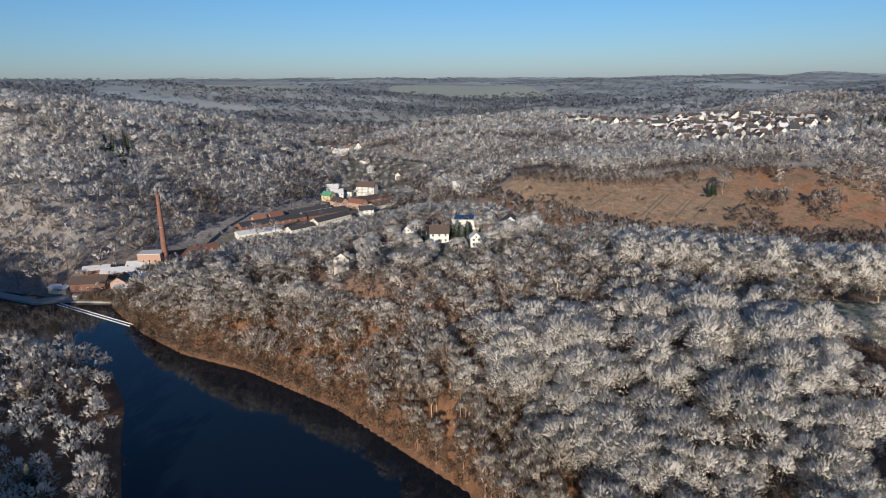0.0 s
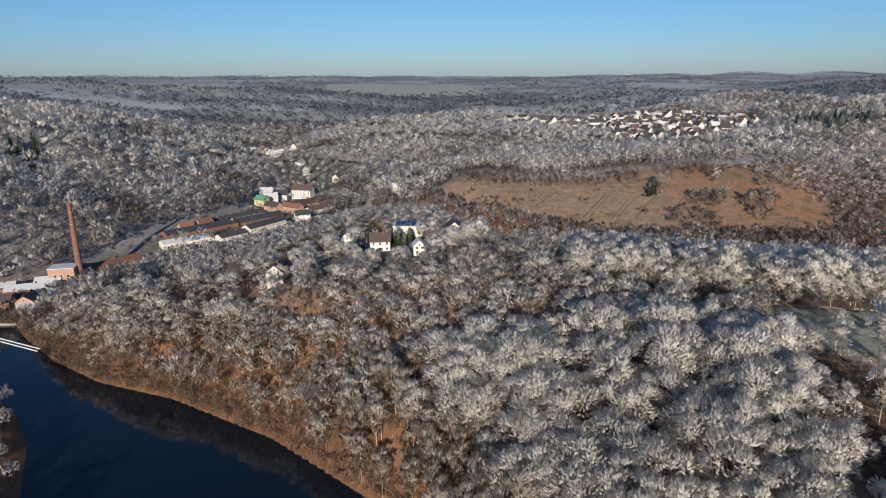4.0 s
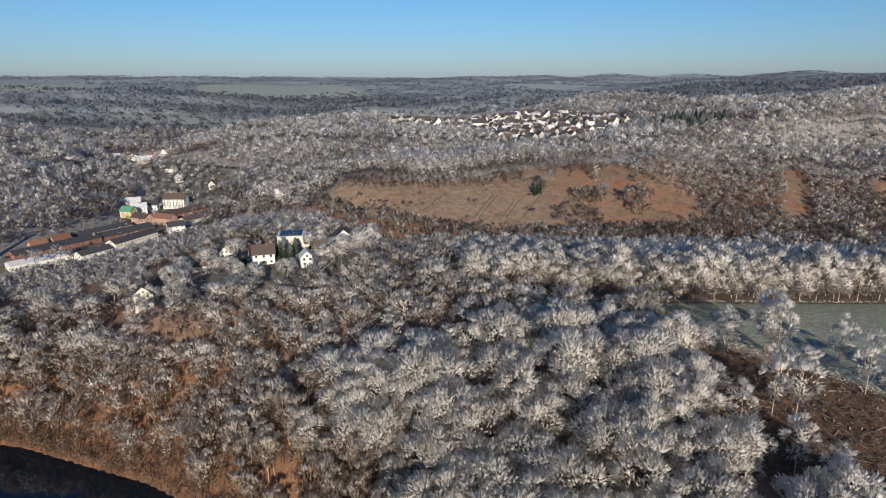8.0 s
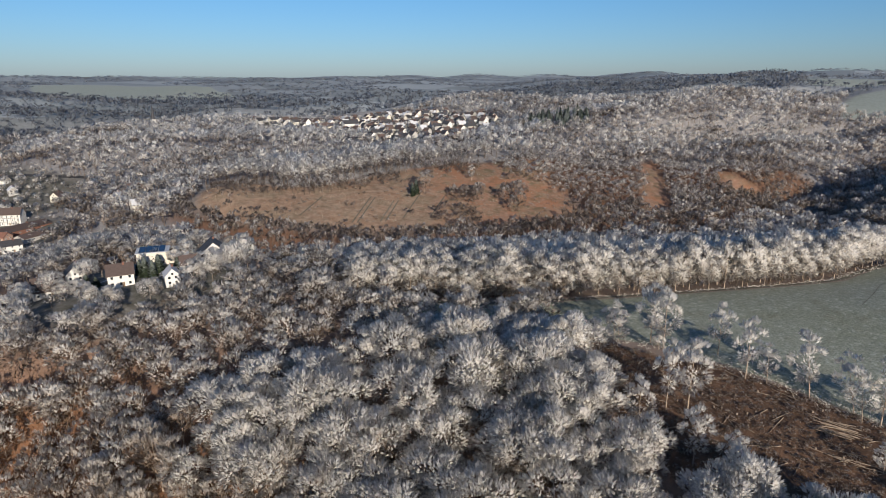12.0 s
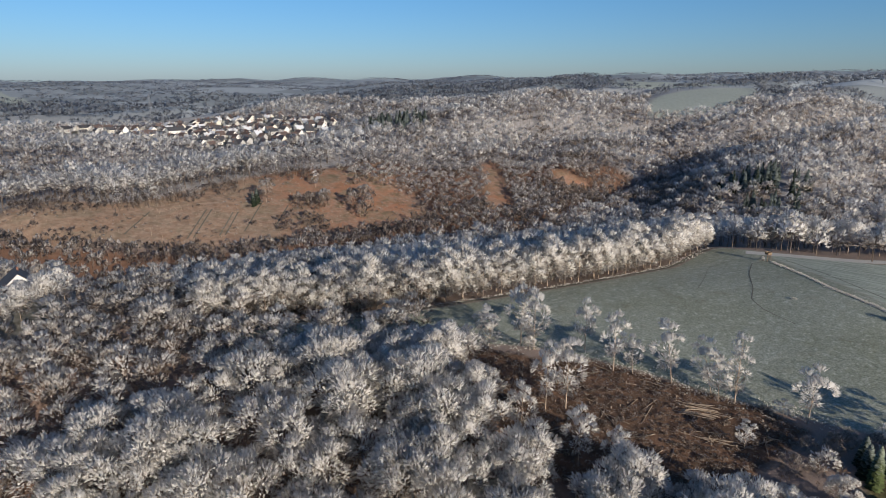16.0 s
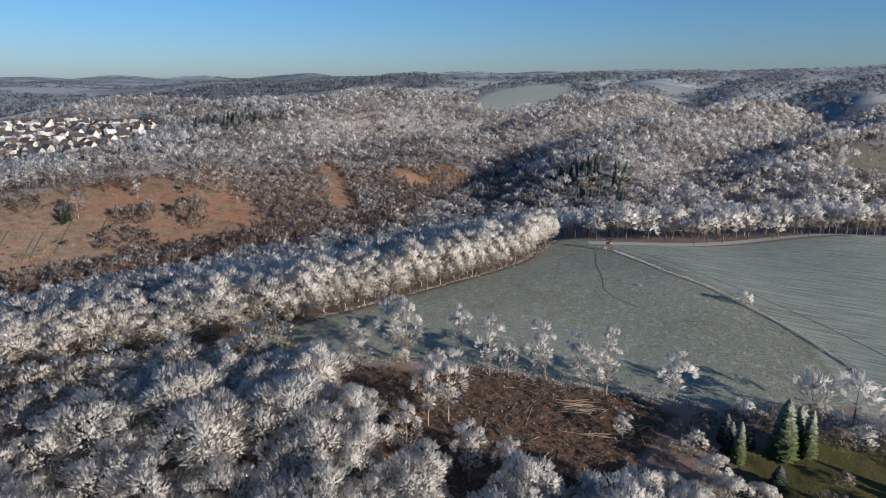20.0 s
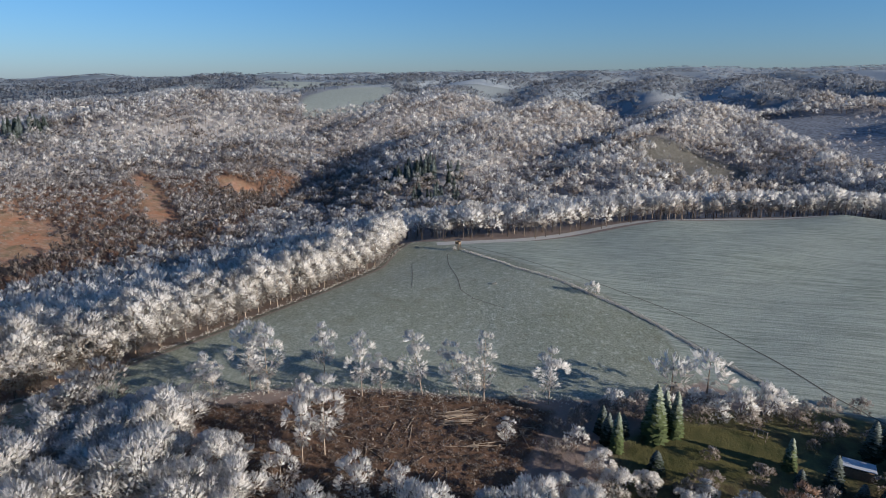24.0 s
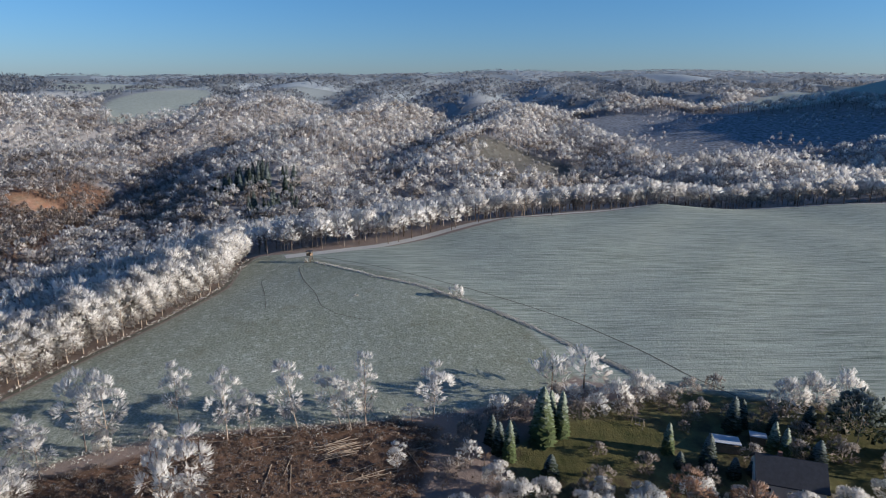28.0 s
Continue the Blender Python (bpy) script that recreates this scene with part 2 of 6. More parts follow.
FAR_LAND = [(1300, 857, 127), (1222, 565, 112), (893, 561, 81), (1615, -35, 118), (1346, -357, 106), (3091, -808, 185), (2973, 623, 158), (2258, -1230, 148), (1280, -721, 118),
            (2136, 1586, 129), (-813, 1378, 119), (-1343, 3232, 130), (932, 3374, 108), (516, 1408, 59), (656, 1122, 81), (1249, 1852, 99), (2363, 1890, 137), (852, 1275, 90),
            (-900, 300, 110), (-600, -300, 90), (300, -700, 90), (-2500, -2500, 120), (2500, -3000, 130), (-4000, 3000, 120), (1500, 4700, 118), (4700, 2500, 150), (4500, -1500, 165), (-500, 4700, 122)]
LAND = np.array(BANKS + SHADE_RIDGE + SOUTH_HILL + VALLEY + SPUR + MEADOW_LAND + WEST_HILL + NORTH_RIDGES + VILLAGE_LAND + EAST_SLOPES + WOOD_HILL + SHADED_SLOPE + FAR_LAND, float)


def inside(poly, x, y):
    """Signed distance to a closed outline in the plan, positive inside."""
    x, y = np.asarray(x, float), np.asarray(y, float)
    best, odd = np.full(x.shape, 1e9), np.zeros(x.shape, bool)
    for (ax, ay), (bx, by) in zip(poly, poly[1:] + poly[:1]):
        k = np.clip(((x - ax) * (bx - ax) + (y - ay) * (by - ay)) / ((bx - ax) ** 2 + (by - ay) ** 2), 0, 1)
        best = np.minimum(best, np.hypot(x - ax - k * (bx - ax), y - ay - k * (by - ay)))
        if ay != by:
            odd ^= ((ay > y) != (by > y)) & (x < (bx - ax) * (y - ay) / (by - ay) + ax)
    return np.where(odd, best, -best)


def spread(xy, lam=6.0):
    """Weights of a smooth sheet through the plan's heights."""
    d = np.linalg.norm(LAND[:, None, :2] - LAND[None, :, :2], axis=2)
    n = len(LAND)
    a = np.zeros((n + 3, n + 3))
    a[:n, :n] = -d + np.eye(n) * lam
    a[:n, n], a[:n, n + 1:] = 1, LAND[:, :2]
    a[n:, :n] = a[:n, n:].T
    return np.linalg.solve(a, np.r_[LAND[:, 2], 0, 0, 0])


WEIGHTS = spread(LAND)


def ripple(x, y):
    """Small folds of the ground; larger ones far away."""
    far = np.clip((np.hypot(x, y) - 1300) / 1500, 0, 1)
    near = np.sin(x * 0.045 + 1.3 * np.sin(y * 0.031)) * np.cos(y * 0.052 + x * 0.013)
    big = np.sin(x * 0.0041 + 1.1 * np.sin(y * 0.0033 + 1)) * np.cos(y * 0.0049 - x * 0.0016) + 0.6 * np.sin(x * 0.0093 - y * 0.0071 + 2)
    d = np.hypot(x, y - 40)
    hills = np.clip((d - 470) / 260, 0, 1) * (1 - 0.85 * np.clip(1 - np.hypot(x - 360, y - 860) / 330, 0, 1) ** 0.5) * (1 - far)
    gullies = 12.0 * np.sin(y * 0.030 + 1.1 * np.sin(x * 0.0071) + 0.6) + 4.0 * np.sin(y * 0.058 + x * 0.021)
    for p in (COLD_SLOPE, FAR_MEADOW, FAR_PASTURE, FAR_FIELD, CLEARING, SCARS, FACTORY, VALLEY_FLOOR):
        hills = hills * np.clip(-inside(p, x, y) / 70, 0, 1)
    gullies = np.where((x < 150) & (y > 450), gullies * 0.7, gullies)
    return 0.6 * near + far * 13 * big + hills * gullies


def land(x, y):
    x, y = np.asarray(x, float), np.asarray(y, float)
    shape = x.shape
    p = np.stack([x.ravel(), y.ravel()], 1)
    out = np.zeros(len(p))
    n = len(LAND)
    for i in range(0, len(p), 20000):
        q = p[i:i + 20000]
        d = np.linalg.norm(q[:, None] - LAND[None, :, :2], axis=2)
        out[i:i + 20000] = -d @ WEIGHTS[:n] + WEIGHTS[n] + q @ WEIGHTS[n + 1:]
    z = out.reshape(shape) + ripple(x, y) * np.clip(out.reshape(shape) / 8, 0, 1)
    d = inside(RIVER, x, y)
    w = np.clip(1 + d / 14, 0, 1)
    return np.where(d > 0, -0.35 * np.clip(d, 0, 10), np.maximum(z, 0.6) * (1 - w) - 0.4 * np.clip(d, -12, 0) * w)


def ground_at(x, y):
    return float(land(np.array([x]), np.array([y]))[0])


MEADOW = [(90, 240), (84, 258), (104, 249), (127, 229), (165, 209), (216, 192), (257, 183), (285, 187), (303, 186), (308, 170), (292, 155), (247, 93), (220, 70), (186, 58), (171, 74), (165, 92), (160, 116), (155, 142), (146, 172), (129, 198), (112, 220)]
FIELD = [(292, 155), (308, 170), (317, 125), (371, 64), (395, 26), (415, -36), (417, -90), (405, -180), (400, -330), (150, -330), (160, -80), (168, -15), (176, 30), (183, 58), (220, 70), (247, 93)]
BROWN = [(132, 190), (141, 166), (151, 153), (157, 128), (162, 108), (158, 96), (141, 100), (122, 104), (108, 125), (108, 150), (120, 170)]
LAWN = [(149, 79), (161, 66), (164, 48), (157, 40), (152, 47), (145, 55), (142, 68), (144, 77)]
LAWN_TWO = [(140, 10), (160, 12), (168, -4), (160, -24), (138, -20)]
GARDEN = [(120, 80), (150, 82), (168, 62), (178, 30), (170, -20), (150, -60), (112, -60), (108, 30)]
CLEARING = [(53, 570), (72, 622), (105, 612), (131, 590), (164, 590), (200, 600), (249, 604), (274, 604), (308, 604), (328, 590), (388, 577), (373, 527), (358, 482), (352, 446), (339, 446), (284, 448), (240, 466), (203, 470), (164, 482), (132, 505), (77, 530)]
SCARS = [(490, 534), (522, 547), (480, 490), (433, 427), (401, 419), (403, 440), (450, 483)]
LAST_SCAR = [(540, 476), (560, 440), (546, 424), (520, 452)]
THICKET = [(330, 580), (388, 580), (490, 540), (530, 552), (600, 440), (520, 400), (400, 400), (345, 440), (358, 482)]
FOOT = [(30, 590), (60, 460), (180, 402), (330, 388), (520, 388), (640, 430), (640, 480), (350, 448), (280, 450), (160, 484), (80, 530)]
VILLAGE = [(190, 1060), (200, 985), (262, 900), (285, 830), (312, 698), (370, 688), (440, 750), (510, 820), (545, 960), (560, 1080), (380, 1130)]
FACTORY = [(-262, 392), (-205, 386), (-196, 430), (-186, 470), (-176, 513), (-140, 537), (-129, 522), (-84, 574), (-64, 590), (-38, 648), (-44, 690), (-80, 712), (-134, 716), (-130, 640), (-160, 604), (-186, 545), (-206, 490), (-226, 446)]
HAMLET = [(-45, 318), (-20, 308), (50, 308), (62, 385), (10, 412), (-50, 398)]
VALLEY_FLOOR = [(-62, 712), (-24, 735), (-28, 800), (-72, 868), (-122, 945), (-118, 1015), (-146, 1085), (-224, 1100), (-206, 1020), (-176, 940), (-140, 860), (-118, 770), (-120, 714)]
WHITE_HOUSE = [(-63, 300), (-47, 300), (-45, 318), (-64, 318)]
FAR_MEADOW = [(892, 564), (1008, 532), (1120, 516), (1300, 580), (1431, 638), (1228, 690), (1120, 690), (1000, 640)]
FAR_PASTURE = [(1240, 740), (1225, 830), (1400, 1010), (1560, 980), (1640, 820), (1480, 700)]
FAR_FIELD = [(1010, -330), (1060, -350), (1180, -450), (1366, -594), (1420, -830), (1100, -800), (840, -450), (930, -450)]
COLD_SLOPE = [(1078, -100), (1077, -152), (1071, -238), (1000, -300), (921, -347), (869, -410), (755, -400), (628, -330), (640, -220), (670, -121), (821, -112), (940, -92)]
STUMPS = [(640, -50), (590, 30), (598, 73), (681, 84), (740, 95), (800, 66), (797, 12), (731, -53)]
NORTH_FIELD = [(-150, 1900), (100, 1850), (350, 2000), (300, 2500), (-200, 2500)]
WEST_FIELD = [(-900, 1700), (-500, 1750), (-380, 1850), (-500, 2100), (-950, 2000)]


def axis(lo, hi, step, start, end, grow):
    mid = np.arange(lo, hi + step / 2, step)
    out, s = [], step
    v = hi
    while v < end:
        s *= grow
        v += s
        out.append(min(v, end))
    left, s, v = [], step, lo
    while v > start:
        s *= grow
        v -= s
        left.append(max(v, start))
    return np.r_[left[::-1], mid, out]


def mesh_of(name, verts, tris, mats, attrs=(), slots=None, smooth=False, normals=None):
    """A mesh from arrays of corners and triangles, with float values at its corners."""
    me = bpy.data.meshes.new(name)
    verts, tris = np.ascontiguousarray(verts, np.float32), np.ascontiguousarray(tris, np.int32)
    me.vertices.add(len(verts))
    me.vertices.foreach_set("co", verts.ravel())
    me.loops.add(tris.size)
    me.loops.foreach_set("vertex_index", tris.ravel())
    me.polygons.add(len(tris))
    me.polygons.foreach_set("loop_start", np.arange(len(tris), dtype=np.int32) * tris.shape[1])
    if slots is not None:
        me.polygons.foreach_set("material_index", np.ascontiguousarray(slots, np.int32))
    for m in mats:
        me.materials.append(m)
    for key, values in attrs:
        me.attributes.new(key, "FLOAT", "POINT").data.foreach_set("value", np.ascontiguousarray(values, np.float32))
    me.update(calc_edges=True)
    if smooth:
        me.polygons.foreach_set("use_smooth", np.ones(len(tris), bool))
    if normals is not None:
        me.polygons.foreach_set("use_smooth", np.ones(len(tris), bool))
        me.normals_split_custom_set_from_vertices(np.ascontiguousarray(normals, np.float32))
    return me


gx, gy = axis(-290, 440, 3.2, -4600, 4900, 1.055), axis(-40, 480, 3.2, -3200, 4900, 1.055)
GX, GY = np.meshgrid(gx, gy)
GZ = land(GX, GY)
rows_n, cols_n = GX.shape
k = np.arange(rows_n * cols_n).reshape(rows_n, cols_n)
quads = np.stack([k[:-1, :-1], k[:-1, 1:], k[1:, 1:], k[1:, :-1]], -1).reshape(-1, 4)


def ground_material():
    m, n, l, b = material("winter_ground", 0.95, 0.0, 0.15)
    g = Graph(m)
    big, fine, grit = g.noise(0.02, 5), g.noise(0.22, 6, 0.65), g.noise(1.6, 4, 0.7)
    edge = g.math("MULTIPLY", g.math("SUBTRACT", fine, 0.5), 5.0)

    def area(name, soft=1.2, rag=1.0):
        return g.ramp(g.math("ADD", g.attr(name), g.math("MULTIPLY", edge, rag)), -soft, soft)

    # leaf litter of the woods: rust brown with grey-white rime
    c = g.mix(g.ramp(fine, 0.3, 0.7), (0.125, 0.070, 0.043), (0.25, 0.122, 0.066))
    c = g.mix(g.math("MULTIPLY", g.ramp(grit, 0.52, 0.75), 0.45), c, (0.38, 0.34, 0.31))
    spot = n.new("ShaderNodeSeparateXYZ")
    l.new(g.place(), spot.inputs[0])
    c = g.mix(g.math("MULTIPLY", g.ramp(g.math("ADD", spot.outputs[2], g.math("MULTIPLY", edge, 4.0)), 24, 52), 0.55), c, (0.30, 0.27, 0.245))
    far_wood = g.mix(g.ramp(fine, 0.3, 0.7), (0.17, 0.155, 0.145), (0.34, 0.33, 0.33))
    cell = n.new("ShaderNodeTexVoronoi")
    cell.inputs["Scale"].default_value = 0.0035
    l.new(g.place((1, 1.6, 0)), cell.inputs["Vector"])
    pick = n.new("ShaderNodeSeparateColor")
    l.new(cell.outputs["Color"], pick.inputs[0])
    # far fields, pale and bluish because haze is put into their colour
    hazed_plots = g.mix(pick.outputs[0], (0.21, 0.235, 0.24), (0.35, 0.385, 0.40))
    far_wood = g.mix(g.ramp(g.attr("far"), 750, 1100), far_wood, hazed_plots)
    c = g.mix(area("far", 60, 4), c, far_wood)
    soil = g.mix(g.ramp(fine, 0.25, 0.75), (0.18, 0.105, 0.072), (0.37, 0.21, 0.14))
    soil = g.mix(g.math("MULTIPLY", g.ramp(g.noise(1.0, 4, 0.7, g.place((0.35, 0.03, 1), radians(38))), 0.5, 0.62), 0.6), soil, (0.33, 0.26, 0.20))
    soil = g.mix(g.math("MULTIPLY", g.ramp(g.noise(0.09, 5, 0.75), 0.52, 0.60), 0.7), soil, (0.10, 0.085, 0.05))
    soil = g.mix(g.math("MULTIPLY", g.ramp(g.noise(0.05, 4), 0.46, 0.62), 0.45), soil, (0.16, 0.14, 0.085))
    soil = g.mix(g.math("MULTIPLY", g.ramp(g.noise(0.035, 5, 0.7), 0.50, 0.60), 0.7), soil, (0.32, 0.15, 0.085))
    soil = g.mix(g.math("MULTIPLY", g.ramp(g.noise(0.9, 5, 0.8), 0.62, 0.74), 0.6), soil, (0.42, 0.34, 0.27))
    # weeds cover the older part of the clearing
    weedy = g.ramp(g.math("ADD", spot.outputs[0], g.math("MULTIPLY", edge, 12.0)), 300, 215)
    weeds = g.mix(g.ramp(g.noise(0.16, 5, 0.7), 0.35, 0.65), (0.17, 0.125, 0.088), (0.38, 0.295, 0.215))
    soil = g.mix(g.math("MULTIPLY", weedy, 0.6), soil, weeds)
    c = g.mix(area("thicket", 8, 4), c, g.mix(g.ramp(fine, 0.3, 0.7), (0.12, 0.072, 0.05), (0.23, 0.13, 0.085)))
    c = g.mix(area("stumps", 14, 7), c, g.mix(g.ramp(fine, 0.3, 0.7), (0.075, 0.066, 0.05), (0.20, 0.19, 0.16)))
    c = g.mix(area("cut", 5, 2), c, soil)
    wet = g.mix(g.ramp(fine, 0.3, 0.7), (0.062, 0.042, 0.030), (0.17, 0.098, 0.062))
    wet = g.mix(g.math("MULTIPLY", g.ramp(grit, 0.55, 0.72), 0.5), wet, (0.40, 0.36, 0.33))
    c = g.mix(area("brown"), c, wet)
    grass = g.mix(g.ramp(grit, 0.3, 0.7), (0.100, 0.115, 0.062), (0.19, 0.195, 0.115))
    rime = g.mix(g.ramp(grit, 0.35, 0.65), (0.185, 0.205, 0.170), (0.46, 0.485, 0.425))
    cover = g.ramp(g.math("ADD", g.math("MULTIPLY", big, 0.6), g.math("MULTIPLY", fine, 0.4)), 0.25, 0.65, 0.18, 0.75)
    meadow = g.mix(cover, grass, rime)
    meadow = g.mix(g.math("MULTIPLY", g.ramp(g.noise(0.5, 5, 0.75), 0.53, 0.68), 0.55), meadow, (0.55, 0.565, 0.49))
    meadow = g.mix(g.math("MULTIPLY", g.ramp(g.noise(0.11, 5, 0.7), 0.56, 0.70), 0.5), meadow, (0.15, 0.14, 0.085))
    c = g.mix(area("meadow", 0.8, 0.25), c, meadow)
    rows = g.noise(1.0, 4, 0.6, g.place((1.3, 0.05, 1), radians(-8)))
    tilled = g.mix(g.ramp(rows, 0.35, 0.65), (0.155, 0.182, 0.14), (0.40, 0.43, 0.355))
    tilled = g.mix(g.math("MULTIPLY", g.ramp(g.noise(1.0, 3, 0.6, g.place((3.2, 0.12, 1), radians(-8))), 0.48, 0.62), 0.5), tilled, (0.49, 0.51, 0.42))
    c = g.mix(area("field", 0.8, 0.15), c, g.mix(g.ramp(big, 0.35, 0.7, 0.0, 0.4), tilled, rime))
    # frosted ground of the cold slope; part of its shade is in the colour
    shaded_frost = g.mix(g.ramp(fine, 0.35, 0.65), (0.10, 0.10, 0.10), (0.33, 0.35, 0.38))
    c = g.mix(area("cold", 20, 9), c, shaded_frost)
    c = g.mix(area("pasture", 6, 1), c, g.mix(g.ramp(fine, 0.3, 0.7), (0.28, 0.31, 0.26), (0.40, 0.425, 0.37)))
    c = g.mix(area("town", 10, 3), c, g.mix(g.ramp(fine, 0.3, 0.7), (0.065, 0.06, 0.045), (0.20, 0.195, 0.175)))
    c = g.mix(area("yard", 1.5, 0.6), c, g.mix(g.ramp(fine, 0.35, 0.65), (0.07, 0.055, 0.03), (0.15, 0.14, 0.06)))
    c = g.mix(area("lawn", 0.8, 0.3), c, g.mix(g.ramp(fine, 0.3, 0.7), (0.05, 0.054, 0.018), (0.125, 0.108, 0.042)))
    g.put(b.inputs["Base Color"], c)
    g.bump(g.math("ADD", g.math("MULTIPLY", fine, 0.6), g.math("MULTIPLY", grit, 0.4)), 0.9, 0.7, b)
    return m


def best_of(*polys):
    return np.max([inside(p, GX, GY) for p in polys], axis=0).ravel()


attrs = [("meadow", best_of(MEADOW)), ("field", best_of(FIELD)), ("brown", best_of(BROWN)), ("lawn", best_of(LAWN, LAWN_TWO)), ("cut", best_of(CLEARING, SCARS, LAST_SCAR)),
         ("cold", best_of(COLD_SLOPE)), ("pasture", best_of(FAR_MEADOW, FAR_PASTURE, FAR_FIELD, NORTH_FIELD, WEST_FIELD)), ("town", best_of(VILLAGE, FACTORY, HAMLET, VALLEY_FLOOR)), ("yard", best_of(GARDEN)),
         ("thicket", best_of(THICKET, FOOT)), ("stumps", best_of(STUMPS)), ("far", (np.hypot(GX, GY - 60) - 430).ravel())]
ground = tagged(new("ground", mesh_of("ground", np.stack([GX, GY, GZ], -1).reshape(-1, 3), quads, [ground_material()], attrs, smooth=True)),
                "rolling winter land with frosted meadow and rusty leaf litter", "ground", kind="structure")

m_water, wn2, wl2, wb = material("dark_water", 0.06, 0.0, 0.25)
wb.inputs["Base Color"].default_value = (0.004, 0.009, 0.016, 1)
gw = Graph(m_water)
gw.bump(gw.noise(0.5, 4), 0.06, 0.1, wb)
WATER = [(-420, -40), (60, -40), (60, 420), (-420, 420)]
water = tagged(new("water", mesh_of("water", [(x, y, 0.0) for x, y in WATER], [(0, 1, 2, 3)], [m_water])), "still dark blue river reservoir with smooth surface", "water", kind="structure")

# ---- trees ----
rng = np.random.default_rng(7)


def unit(v):
    return v / np.maximum(np.linalg.norm(v, axis=-1, keepdims=True), 1e-9)


def tubes(a, b, ra, rb, sides=3):
    """Tapered prisms from the points a to the points b."""
    a, b = np.asarray(a, float), np.asarray(b, float)
    ra, rb = np.asarray(ra, float), np.asarray(rb, float)
    d = unit(b - a)
    side = unit(np.cross(d, np.where(np.abs(d[:, 2:]) > 0.9, [[1.0, 0, 0]], [[0, 0, 1.0]])))
    up = np.cross(side, d)
    ang = np.arange(sides) * 2 * np.pi / sides
    ring = side[:, None] * np.cos(ang)[None, :, None] + up[:, None] * np.sin(ang)[None, :, None]
    v = np.concatenate([a[:, None] + ring * ra[:, None, None], b[:, None] + ring * rb[:, None, None]], 1)
    i = np.arange(sides)
    j = (i + 1) % sides
    t = np.concatenate([np.stack([i, j, i + sides], 1), np.stack([j, j + sides, i + sides], 1)])
    n = len(a)
    return v.reshape(-1, 3), (t[None] + (np.arange(n) * sides * 2)[:, None, None]).reshape(-1, 3)


def fans(at, out, length, width, r):
    """Twig sprays: narrow triangles that leave the points at along out."""
    n = len(at)
    side = unit(np.cross(out, r.normal(size=(n, 3))))
    tip = at + out * length[:, None]
    v = np.stack([at, tip + side * width[:, None], tip - side * width[:, None] + out * (r.uniform(-0.3, 0.3, n) * length)[:, None]], 1)
    return v.reshape(-1, 3), np.arange(n * 3).reshape(-1, 3)


def sprays(at, out, face, length, width, teeth, r):
    """Flat fans of twigs that leave the points at along out and turn a broad side to face; the comb gives each corner's place across and along its fan."""
    n = len(at)
    side = unit(np.cross(out, face)) * width[:, None]
    end = at + out * length[:, None]
    droop = unit(face) * (length * r.uniform(-0.15, 0.15, n))[:, None]
    v = np.stack([at - side * 0.22, at + side * 0.22, end + side + droop, end - side - droop], 1).reshape(-1, 3)
    first = r.integers(0, 400, n)
    last = first + r.integers(teeth - 1, teeth + 2, n)
    comb = np.stack([np.stack([first, last, last, first], 1).ravel(), np.tile([0.0, 0.0, 1.0, 1.0], n)], 1)
    i = np.arange(n)[:, None] * 4
    return v, np.concatenate([i + [[0, 1, 2]], i + [[0, 2, 3]]]), comb


def solid_comb(n):
    """The comb's values on wood: no gaps."""
    return np.tile([0.5, -1.0], (n, 1))


def leaf_attrs(frost, tone, comb):
    return [("frost", frost), ("tone", tone), ("across", comb[:, 0]), ("along", comb[:, 1])]


def facing(v, t, n):
    """Turns the triangles so that they look along the corner normals."""
    f = np.cross(v[t[:, 1]] - v[t[:, 0]], v[t[:, 2]] - v[t[:, 0]])
    back = (f * n[t[:, 0]]).sum(1) < 0
    return np.where(back[:, None], t[:, [0, 2, 1]], t)


def own_normals(v, t):
    """Smooth corner normals of a closed shape."""
    f = np.cross(v[t[:, 1]] - v[t[:, 0]], v[t[:, 2]] - v[t[:, 0]])
    n = np.zeros_like(v)
    for i in range(3):
        np.add.at(n, t[:, i], f)
    return unit(n)


